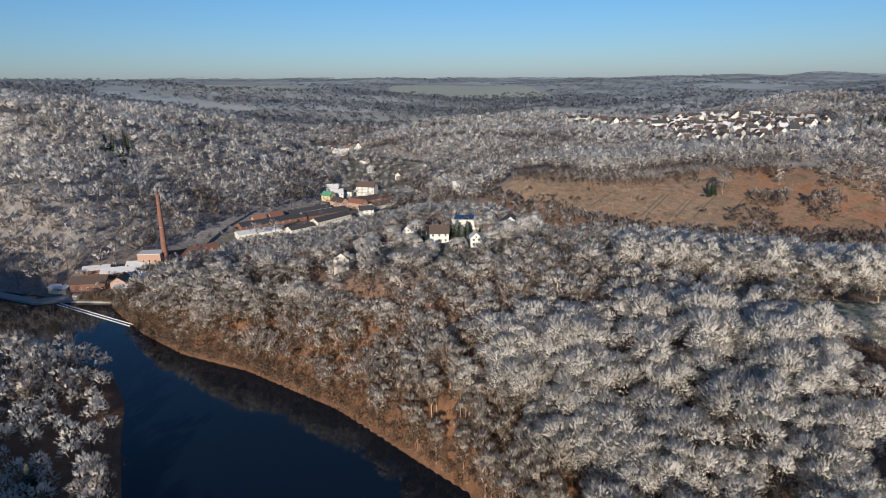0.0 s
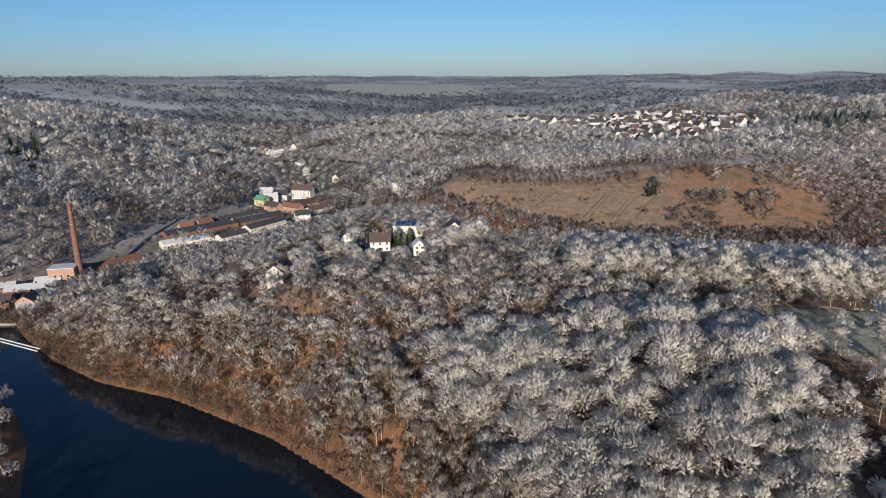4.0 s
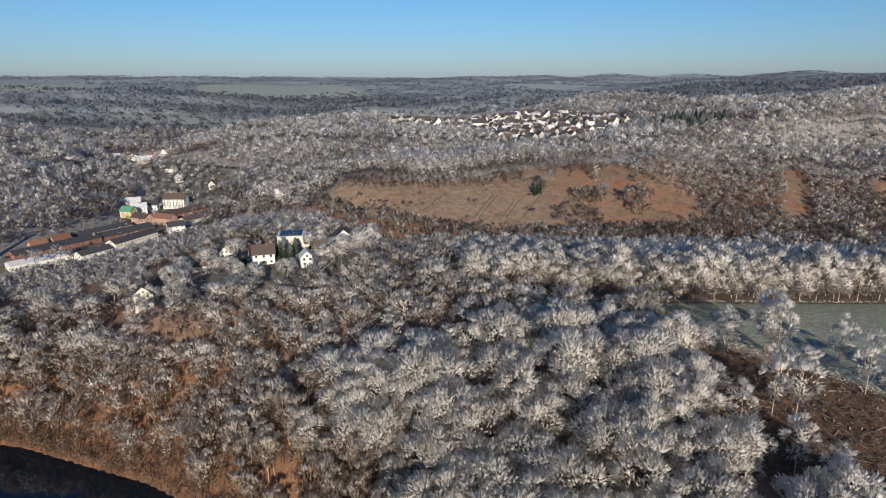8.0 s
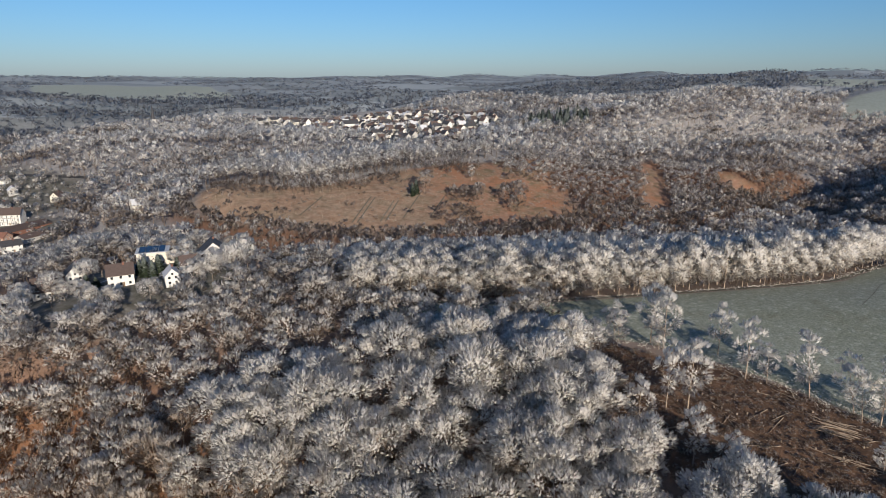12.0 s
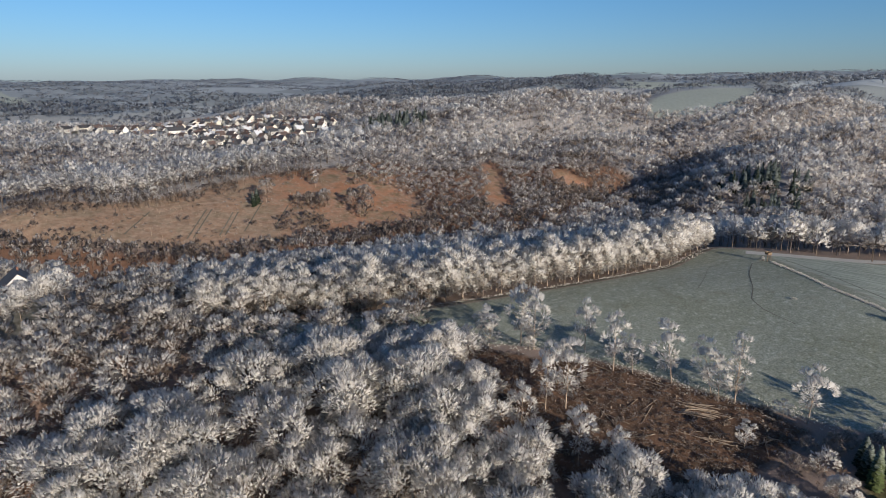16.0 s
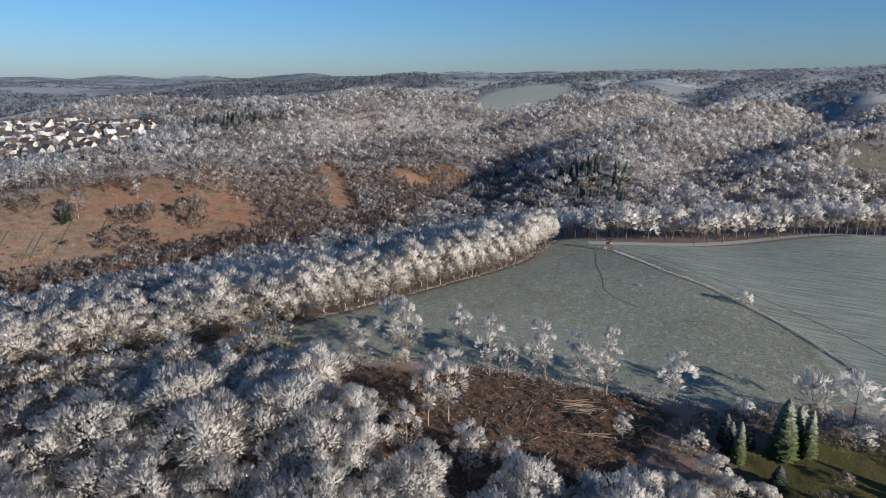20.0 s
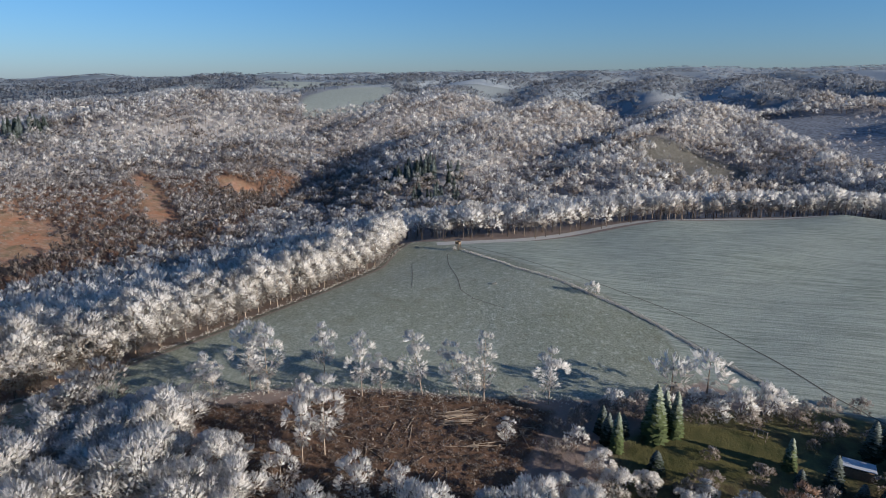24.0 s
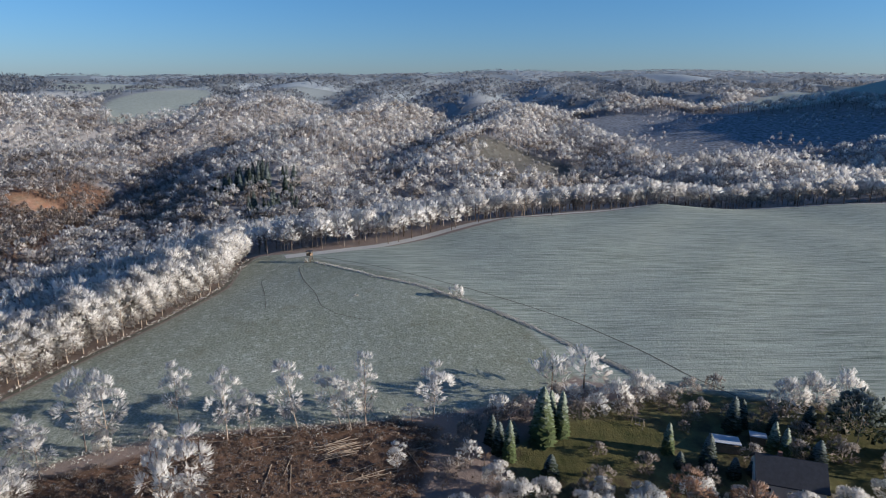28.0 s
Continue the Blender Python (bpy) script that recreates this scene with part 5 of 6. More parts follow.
stack = tagged(new("factory_chimney"), "tall tapered red brick factory chimney", "chimney")
stack.matrix_world = pose(-205, 448, 2.5)
part("shaft", pole("shaft", [(0, 0, 0), (0, 0, 4), (0, 0, 20), (0, 0, 40), (0, 0, 55.0)], [2.5, 2.35, 2.0, 1.6, 1.3], M_BRICK, 20), stack)
part("crown_ring", pole("crown_ring", [(0, 0, 54.2), (0, 0, 55.6), (0, 0, 56.4)], [1.55, 1.6, 1.45], M_BRICK, 20), stack)
for hz in (12, 22, 32, 42, 50):
    rr = np.interp(hz, [4, 20, 40, 55], [2.35, 2.0, 1.6, 1.3]) + 0.04
    part("band", pole("band", [(0, 0, hz), (0, 0, hz + 0.25)], [rr, rr], M_STEEL, 20), stack)
quay = tagged(new("quay", solid("quay", [(-300, 404, 1.2), (-264, 388, 1.2), (-252, 394, 1.2), (-205, 388, 1.2), (-206, 381, 1.2), (-246, 384, 1.2), (-262, 380, 1.2), (-302, 398, 1.2),
                                         (-300, 404, -2), (-264, 388, -2), (-252, 394, -2), (-205, 388, -2), (-206, 381, -2), (-246, 384, -2), (-262, 380, -2), (-302, 398, -2)],
                                [(0, 7, 6, 1), (1, 6, 5, 2), (2, 5, 4, 3), (4, 5, 13, 12), (5, 6, 14, 13), (6, 7, 15, 14), (7, 0, 8, 15), (3, 4, 12, 11)], M_CONCRETE)),
              "frosted concrete quay wall at the mill", "quay", kind="structure")
boom = tagged(new("floating_boom"), "white floating boom across the water", "boom")
for i in range(26):
    u0, u1 = i / 26, (i + 0.86) / 26
    for off in (0.0, 2.2):
        a, b = Vector((-247 + 65 * u0 + off * 0.5, 380 - 38 * u0 + off, 0.12)), Vector((-247 + 65 * u1 + off * 0.5, 380 - 38 * u1 + off, 0.12))
        part("float", pole("float", [a, b], [0.32, 0.32], M_FLOAT, 6), boom)
hut = tagged(new("gauge_hut"), "small white gauge hut on the quay", "hut")
hut.matrix_world = pose(-238, 386.5, 1.2)
part("wall", block("wall", -1.6, 1.6, -1.4, 1.4, -1.0, 2.8, M_WHITE), hut)
part("roof", block("roof", -1.9, 1.9, -1.7, 1.7, 2.8, 3.05, M_SNOWROOF, 0.04), hut)

# ---- village on the plateau ----
vr = np.random.default_rng(31)
vx, vy = scatter(180, 570, 680, 1130, 18.5, vr, 0.28)
keep = inside(VILLAGE, vx, vy) > 4
vx, vy = vx[keep], vy[keep]
VW, VR = [M_WHITE, M_WHITE, M_GREY, M_CREAM, M_GREY, M_CREAM], [M_SLATE, M_SLATE, M_TILE, M_SNOWROOF, M_SLATE, M_TILE]
VN = {M_WHITE: "white", M_CREAM: "cream", M_GREY: "grey", M_BRICK: "brick", M_SLATE: "dark slate", M_TILE: "brown tile", M_SNOWROOF: "frosted", M_REDTILE: "red tile"}
for i in range(len(vx)):
    wall, roof = VW[vr.integers(6)], VR[vr.integers(6)]
    w, d = vr.uniform(8.5, 12), vr.uniform(7.5, 9.5)
    house(vx[i], vy[i], vr.choice([8, 98]) + vr.normal(0, 9), w, d, vr.uniform(2.9, 4.6), vr.uniform(3.4, 4.8), wall, roof,
          VN[wall] + " village house with " + VN[roof] + " roof on the plateau", "houses of the village", floors=1 if w < 11 else 2, cols=2, ends=False, size=(1.2, 1.35), front_only=True)
house(252, 950, 8, 34, 11, 7, 4, M_CREAM, M_TILE, "long cream village terrace with brown roof", "houses of the village", cols=8, name="terrace")
house(286, 966, 6, 30, 11, 8, 4.5, M_CREAM, M_TILE, "long cream village terrace with brown roof", "houses of the village", cols=7, name="terrace")
house(330, 975, 4, 24, 11, 8, 5, M_WHITE, M_SLATE, "large white village house with slate roof", "houses of the village", cols=5)
house(341, 712, 14, 18, 11, 4.2, 4.6, M_WHITE, M_SNOWROOF, "white house with wide frosted roof at the slope", "houses of the village", cols=4)
house(366, 716, 10, 18, 12, 4.4, 3.6, M_SALMON, M_TILE, "wide house with wooden front and brown roof", "houses of the village", cols=4)
church = tagged(new("church"), "church with slender dark spire among trees", "church")
church.matrix_world = pose(59, 1025, ground_at(59, 1025), 0, 0, 20)
part("tower", block("tower", -3, 3, -3, 3, -2, 17, M_GREY), church)
part("spire", pole("spire", [(0, 0, 17), (0, 0, 19), (0, 0, 37)], [3.6, 2.6, 0.08], M_SLATE, 8), church)
part("nave", gable_walls("nave", 22, 11, 8, 6, M_GREY), church).matrix_basis = pose(13, 0, 0)
part("roof", gable_roof("roof", 22, 11, 8, 6, M_SLATE), church).matrix_basis = pose(13, 0, 0)
for tx, ty, floors in ((668, 760, 6), (640, 775, 5), (618, 778, 4), (604, 770, 4)):
    block_house = tagged(new("apartment_block"), "white apartment block with dark balconies", "house", "apartment blocks on the plateau")
    block_house.matrix_world = pose(tx, ty, ground_at(tx, ty), 0, 0, -40)
    part("wall", block("wall", -7, 7, -6, 6, -2, floors * 2.9, M_WHITE), block_house)
    part("roof", block("roof", -7.2, 7.2, -6.2, 6.2, floors * 2.9, floors * 2.9 + 0.5, M_SLATE), block_house)
    for k in range(floors):
        for q in (-3.6, 3.6):
            part("balcony", block("balcony", q - 2.4, q + 2.4, -7.4, -6.0, k * 2.9 + 0.3, k * 2.9 + 1.4, M_GREY), block_house)
            part("window", WINDOWS[(2.2, 1.4)], block_house).matrix_basis = pose(q, -6, k * 2.9 + 1.5)


def lattice_mast(x, y, tall, label, base=2.2):
    mast = tagged(new("lattice_mast"), label, "mast")
    mast.matrix_world = pose(x, y, ground_at(x, y))
    for sx in (-1, 1):
        for sy in (-1, 1):
            part("leg", pole("leg", [(sx * base, sy * base, 0), (sx * 0.5, sy * 0.5, tall * 0.8), (sx * 0.4, sy * 0.4, tall)], [0.2, 0.16, 0.12], M_STEEL, 4), mast)
    for k in range(7):
        u0, u1 = k / 8, (k + 1) / 8
        r0, r1 = base + (0.5 - base) * u0, base + (0.5 - base) * u1
        for s in (-1, 1):
            part("brace", pole("brace", [(-r0, s * r0, u0 * tall), (r1, s * r1, u1 * tall)], [0.09, 0.09], M_STEEL, 4), mast)
    return mast


lattice_mast(458, 1463, 44, "tall pale lattice radio mast on a far hill")
lattice_mast(540, 886, 36, "thin lattice mast above the village roofs", 1.4)

# ---- trees at the meadow's edge ----
G = "trees at the meadow edge"
EDGE = [(144.2, 176.3, 20, 8.5, 0), (144.0, 170.8, 20, 8.0, 0), (122.7, 149.0, 20, 6.0, 0), (126.9, 145.6, 20, 8.0, 0), (154.5, 159.4, 17, 6.0, 0), (149.6, 146.1, 18, 6.5, 0), (152.2, 141.4, 12, 5.0, 4),
        (155.3, 131.1, 18.5, 7.0, 10), (158.2, 121.2, 16.5, 6.5, 14), (156.8, 118.5, 13, 6.0, 8), (161.4, 98.6, 16, 7.5, -3), (143.6, 106.0, 7.5, 4.0, 0), (138, 186, 13, 6, 0), (135, 181, 12, 6, 0), (160.5, 104, 5, 4, 0)]
for i, (ex, ey, tall, wide, tilt) in enumerate(EDGE):
    t = plant("edge_tree", THIN_KIND[i % 4], ex, ey, 0, (wide / 7.5, tall / 18.0), "slender bare tree feathered with white frost at the meadow", "tree", G)
    t.matrix_world = pose(ex, ey, ground_at(ex, ey) - 0.2, -tilt, 0, 0) @ pose(0, 0, 0, 0, 0, i * 67) @ Matrix.Diagonal((wide / 7.5, wide / 7.5, tall / 18.0, 1))
POPLAR = tree_meshes("poplar", wood_tree(88, 21.5, 5.2, limbs=16, twigs=520, clear=0.12, frost=(0.5, 1.4), lift=1.6, spray=0.8, blade=(0.26, 0.4)), M_FROST)
plant("poplar_tree", POPLAR, 158.6, 115.2, 30, (1, 1), "narrow upright poplar white with frost", "tree", G)
CORNER = tree_meshes("corner_tree", wood_tree(89, 19, 12, limbs=14, twigs=900, clear=0.28, frost=(0.3, 1.2), blade=(0.3, 0.46)), M_FROST)
plant("corner_tree", CORNER, 327, 163, 0, (1, 1), "broad tree white with frost at the field corner", "tree")
BUSH = [tree_meshes("bush", wood_tree(100 + i, 5.0, 5.5, limbs=10, twigs=420, clear=0.06, frost=(0.2, 1.2), lift=0.9, spray=0.6, blade=(0.3, 0.46)), M_FROST) for i in range(3)]
BUSHB = [tree_meshes("shrub", wood_tree(104 + i, 5.0, 6.0, limbs=10, twigs=400, clear=0.05, frost=(-0.25, 0.85), lift=0.8, spray=0.6, blade=(0.3, 0.46)), M_SCRUB) for i in range(3)]
plant("frosted_bush", BUSH[0], 240.5, 93, 0, (0.9, 0.95), "round white frosted bush on the field boundary", "bush")
# the row behind the field
BACK = [(318, 182), (330, 150), (345, 126), (362, 108), (384, 80), (408, 52), (424, 20), (432, -36), (432, -90), (424, -180), (418, -300)]
br = np.random.default_rng(5)
for (ax, ay), (bx, by) in zip(BACK, BACK[1:]):
    n = max(2, round(math.hypot(bx - ax, by - ay) / 7.5))
    for i in range(n):
        q, s = (i + br.uniform(0.1, 0.9)) / n, br.uniform(0.62, 0.86)
        plant("boundary_tree", HERO_FROST[(i * 2) % 7], ax + (bx - ax) * q + br.uniform(0, 7), ay + (by - ay) * q, br.uniform(0, 360), (s, s), "bare frosted tree behind the field", "tree", "trees behind the field")

# trees and hedges among the hamlet's houses
G = "trees among the hamlet houses"
for i, (tx, ty, s, kind) in enumerate(((-14, 322, 0.62, 0), (-6, 316, 0.6, 0), (8, 318, 0.55, 0), (26, 322, 0.7, 0), (34, 326, 0.78, 0), (44, 330, 0.8, 0), (52, 342, 0.85, 0), (-24, 340, 0.5, 0), (-40, 350, 0.55, 0),
                                        (-44, 336, 0.6, 0), (-10, 372, 0.6, 1), (0, 376, 0.6, 1), (-36, 392, 0.7, 1), (24, 388, 0.7, 1), (50, 380, 0.8, 1), (-50, 318, 0.5, 0), (-40, 312, 0.55, 0), (30, 336, 0.5, 0), (-18, 334, 0.5, 0), (-30, 360, 0.6, 0), (22, 358, 0.5, 0), (2, 358, 0.5, 1), (38, 340, 0.6, 0), (46, 350, 0.6, 0), (28, 368, 0.6, 0), (-42, 364, 0.6, 0), (-16, 366, 0.6, 0))):
    plant("broadleaf_tree", (HERO_FROST[i % 7], HERO_BROWN[i % 4])[kind], tx, ty, i * 53, (s, s), "bare frosted garden tree between the houses", "tree", G)

# ---- garden and cottage ----
G = "conifers in the garden"
YEW = tree_meshes("garden_conifer", conifer_tree(3, 14, 7.4, 30, 26, (-0.1, 0.85)), M_YEW)
COLUMN = tree_meshes("column_conifer", conifer_tree(4, 11, 5.0, 26, 24, (0.0, 0.95)), M_YEW)
DARK = tree_meshes("dark_conifer", conifer_tree(5, 10, 5.4, 22, 20, (0.0, 0.7)), M_EVER)
plant("garden_conifer", YEW, 154.4, 72.5, 0, (1.0, 1.0), "tall green conifer dusted with frost by the lawn", "conifer", G)
for cx, cy, me, s, h in ((148.3, 80.8, COLUMN, 0.8, 0.9), (156.6, 67.6, COLUMN, 0.95, 1.05), (158.5, 70.0, COLUMN, 0.9, 0.95), (150.5, 83.0, DARK, 0.8, 0.8), (153.5, 84.5, DARK, 0.8, 0.75), (151.8, 43.5, COLUMN, 0.75, 0.72),
                         (148.0, 35.5, DARK, 0.9, 0.82), (160.5, 25.0, DARK, 0.95, 0.95), (162.5, 22.0, DARK, 0.8, 0.75), (153.0, 18.5, COLUMN, 0.75, 0.7), (151.5, 16.5, COLUMN, 0.7, 0.65),
                         (159.5, 15.5, DARK, 0.7, 0.6), (154.0, 79.5, DARK, 0.7, 0.55), (144.5, 31.0, DARK, 0.7, 0.5), (147.5, 42.0, DARK, 0.6, 0.4)):
    plant("garden_conifer", me, cx, cy, (cx * 37) % 360, (s, h), "dark garden conifer with rime on its tips", "conifer", G)
PINE = tree_meshes("garden_pine", wood_tree(111, 13, 12, limbs=14, twigs=900, clear=0.25, frost=(-0.1, 0.85), lift=0.5, spray=0.8, blade=(0.3, 0.46)), M_EVER)
plant("garden_pine", PINE, 156, -3, 0, (1, 1), "spreading dark pine dusted with frost", "conifer")
gr = np.random.default_rng(77)
G = "frosted shrubs round the garden"
for bx, by, s, h, kind in ((163.5, 62, 0.8, 0.8, 1), (166, 57, 1.0, 1.0, 0), (168, 52, 1.3, 1.5, 0), (170, 46, 1.4, 1.6, 0), (173, 42, 1.2, 1.3, 0), (165, 50, 0.9, 0.9, 1), (168, 39, 0.8, 0.8, 1), (160.5, 74, 0.8, 0.9, 1),
                         (161.5, 79, 0.9, 0.9, 1), (160, 84, 0.8, 0.8, 1), (158.5, 89, 0.7, 0.7, 1), (171, 62, 0.9, 0.9, 0), (174, 58, 0.8, 0.7, 0), (164.5, 34, 0.75, 0.85, 1), (155, 90, 0.8, 0.8, 1), (166, 24, 0.6, 0.6, 1),
                         (168, 8, 1.5, 1.7, 0), (170, 1, 1.7, 1.9, 0), (172, -9, 1.5, 1.8, 0), (160, 37, 0.5, 0.5, 1), (147, 90, 1.0, 1.0, 0), (166, 70, 1.1, 1.2, 0), (170, 67, 0.9, 1.0, 1), (163, 82, 1.0, 1.1, 0), (165, 76, 0.9, 0.9, 1), (150, 60, 0.6, 0.6, 1), (146, 50, 0.8, 0.8, 1), (149, 25, 0.8, 0.8, 1), (157, 10, 0.9, 0.9, 1), (150, 4, 1.0, 1.0, 1), (164, 14, 0.9, 1.0, 1), (146, -6, 1.0, 1.1, 0), (143, 95, 0.9, 0.8, 1), (151, 95, 0.7, 0.7, 1)):
    plant("garden_shrub", (BUSH if kind == 0 else BUSHB)[gr.integers(3)], bx, by, gr.uniform(0, 360), (s, h), "leafless shrub grey with frost at the garden edge", "shrub", G)
# frosted trees between the camera and the garden
RUSTY = tree_meshes("beech", wood_tree(113, 15, 11, limbs=12, twigs=800, clear=0.25, frost=(0.0, 0.8), spray=0.9, blade=(0.3, 0.46)), M_RUST)
for i, (tx, ty, s) in enumerate(((139, 84, 0.55), (133, 80, 0.62), (128, 86, 0.6), (136, 74, 0.5), (131, 92, 0.5), (122, 96, 0.55), (116, 104, 0.62), (128, 64, 0.66), (122, 56, 0.7), (126, 40, 0.72), (120, 30, 0.75),
                                 (128, 14, 0.68), (122, 4, 0.7), (116, 74, 0.75), (112, 90, 0.7), (124, -12, 0.7), (112, 44, 0.8), (110, 18, 0.8), (134, 54, 0.55), (136, 42, 0.5), (134.5, 34, 0.5), (132, 22, 0.55), (133, 12, 0.55), (135, 2, 0.6), (132, 66, 0.55), (131, -8, 0.65), (138, -16, 0.6), (137, 62, 0.45), (118, 84, 0.75), (108, 76, 0.8), (119, 66, 0.72), (106, 100, 0.8), (112, 60, 0.8), (114, 97, 0.75))):
    # west of x 123: made tall, mostly out of view, to shade the clearing
    wide, tall = (1.05, 1.25) if tx < 123 else (0.82, 0.72)
    plant("broadleaf_tree", HERO_FROST[i % 7], tx, ty, i * 50, (s * wide, s * tall), "bare broadleaf tree white with hoar frost by the garden", "tree", "trees by the garden")
plant("beech_tree", RUSTY, 133.5, 45, 0, (0.75, 0.72), "young beech with rusty leaves and rime", "tree", "trees by the garden")
plant("beech_tree", RUSTY, 131, 33, 140, (0.7, 0.7), "young beech with rusty leaves and rime", "tree", "trees by the garden")
cottage = house(140.5, 21.5, 73, 13, 9.5, 3.4, 3.6, M_CREAM, M_SLATE, "low cottage with dark tiled roof in the garden", floors=1, cols=3, name="cottage", z=52.3)
for i in range(14):
    part("tile_row", block("tile_row", -7.0, 7.0, -0.14, 0.14, 0, 0.09, M_SLATE), cottage).matrix_basis = pose(0, -5.1 + i * 0.39, 3.4 - 0.42 + 0.30 + i * 0.39 * 3.6 / 4.75 + 0.03, 37)
shed = tagged(new("garden_shed"), "garden shed with pale blue frosted roof", "shed")
shed.matrix_world = pose(154, 29.3, 53.0, 0, 0, 75)
part("wall", block("wall", -2.8, 2.8, -2.2, 2.2, -0.6, 2.2, M_PLANK), shed)
part("roof", block("roof", -3.2, 3.2, -2.6, 2.6, 0, 0.16, M_SNOWROOF, 0.03), shed).matrix_basis = pose(0, 0, 2.35, 8)
part("door", DOOR, shed).matrix_basis = pose(0.5, -2.2, 0)
shed2 = tagged(new("garden_shed"), "small dark garden shed with frosted roof", "shed")
shed2.matrix_world = pose(156.5, 20.5, 53.2, 0, 0, 70)
part("wall", block("wall", -1.6, 1.6, -1.4, 1.4, -0.5, 1.9, M_PLANK), shed2)
part("roof", block("roof", -1.9, 1.9, -1.7, 1.7, 0, 0.14, M_SNOWROOF, 0.03), shed2).matrix_basis = pose(0, 0, 2.0, 7)
swing = tagged(new("garden_swing"), "wooden garden swing frame on the lawn", "swing")
swing.matrix_world = pose(161, 48, ground_at(161, 48), 0, 0, 60)
for s in (-1, 1):
    for q in (-0.8, 0.8):
        part("leg", pole("leg", [(s * 1.5, q, -0.1), (s * 1.4, 0, 2.3)], [0.07, 0.06], M_LOG, 6), swing)
    part("rope", pole("rope", [(s * 0.5, 0, 2.25), (s * 0.5, 0, 0.6)], [0.025, 0.025], M_STEEL, 4), swing)
part("top_beam", pole("top_beam", [(-1.7, 0, 2.3), (1.7, 0, 2.3)], [0.08, 0.08], M_LOG, 6), swing)
part("seat", block("seat", -0.75, 0.75, -0.25, 0.25, 0.5, 0.58, M_LOG, 0.02), swing)
pole_ob = tagged(new("garden_post"), "weathered wooden post and fence by the lawn", "post")
pole_ob.matrix_world = pose(143, -2.5, ground_at(143, -2.5))
part("post", pole("post", [(0, 0, -0.3), (0, 0, 7.0)], [0.35, 0.3], M_LOG, 8), pole_ob)

# ---- stand, boundary and trails on the meadow ----
stand = tagged(new("hunting_stand"), "raised wooden hunting stand with ladder", "hunting stand")
stand.matrix_world = pose(288.4, 157.9, ground_at(288.4, 157.9), 0, 0, 70)
for sx in (-1, 1):
    for sy in (-1, 1):
        part("leg", pole("leg", [(sx * 1.1, sy * 1.1, -0.3), (sx * 0.8, sy * 0.8, 3.0)], [0.10, 0.09], M_PLANK, 6), stand)
    part("rail", pole("rail", [(sx * 0.35, -2.2, -0.1), (sx * 0.35, -0.85, 3.1)], [0.05, 0.05], M_PLANK, 6), stand)
part("platform", block("platform", -1.0, 1.0, -1.0, 1.0, 2.9, 3.05, M_PLANK, 0.02), stand)
for x0, x1, y0, y1 in ((-1, 1, 0.92, 1), (-1, -0.92, -1, 1), (0.92, 1, -1, 1), (-1, 1, -1, -0.92)):
    part("side_panel", block("side_panel", x0, x1, y0, y1, 3.05, 4.0, M_PLANK), stand)
for sx in (-0.95, 0.95):
    for sy in (-0.95, 0.95):
        part("post", pole("post", [(sx, sy, 4.0), (sx, sy, 4.9)], [0.05, 0.05], M_PLANK, 6), stand)
part("roof", block("roof", -1.25, 1.25, -1.3, 1.3, 4.9, 5.02, M_SLATE, 0.02), stand)
for k in range(7):
    u = (k + 1) / 8
    part("rung", pole("rung", [(-0.38, -2.2 + 1.35 * u, 3.1 * u), (0.38, -2.2 + 1.35 * u, 3.1 * u)], [0.035, 0.035], M_PLANK, 5), stand)
plant("frosted_bush", BUSH[1], 287, 159.5, 0, (0.35, 0.4), "small white frosted bush beside the stand", "bush")
plant("frosted_bush", BUSH[2], 240, 130, 0, (0.3, 0.18), "low white frosted tuft on the meadow", "bush")

LINE = [(288, 156), (261.2, 124.6), (250.1, 104.9), (239.9, 92.3), (229.4, 79.0), (220.2, 69.7), (197.2, 49.7), (184, 40)]
EDGE_TRACK = [(297, 155), (281, 133), (266, 113), (251.6, 89.6), (236.8, 69), (222, 51.5), (204, 37.5), (186, 26.7), (172, 14)]
ribbon("field_track", EDGE_TRACK, 0.45, 0.05, M_MUD_SHADE, "dark wheel track along the field edge", "track")
ribbon("meadow_trail", [(287, 157), (280, 161), (261, 154.6), (242.6, 145.3), (230.5, 141), (223.5, 134), (218, 121.6)], 0.32, 0.05, M_MUD_SHADE, "narrow trodden trail over the frosted meadow", "trail")
ribbon("deer_trail", [(284, 170), (262, 172), (244, 165), (228, 160)], 0.2, 0.05, M_MUD_SHADE, "narrow trodden trail over the frosted meadow", "trail")
# no hollow here: a dark strip draws the boundary grass's thin shade
ribbon("boundary_ditch", [(a + 1.2, b - 1.2) for a, b in LINE], 0.22, 0.05, M_MUD_SHADE, "dark strip drawn as shade along the field boundary", "ditch")
ribbon("verge", [(300, 172), (306, 158), (318, 131), (352, 98), (380, 66), (402, 28), (418, -30), (420, -90), (410, -180)], 8.0, 0.10, M_RIME_GRASS, "pale frosted grass verge behind the field", "verge")
ribbon("row_verge", [(84, 262), (104, 251), (127, 231), (165, 211), (216, 194), (257, 185), (285, 189), (302, 188)], 2.2, 0.06, M_MUD_SHADE, "narrow dark strip under the row of trees", "verge")


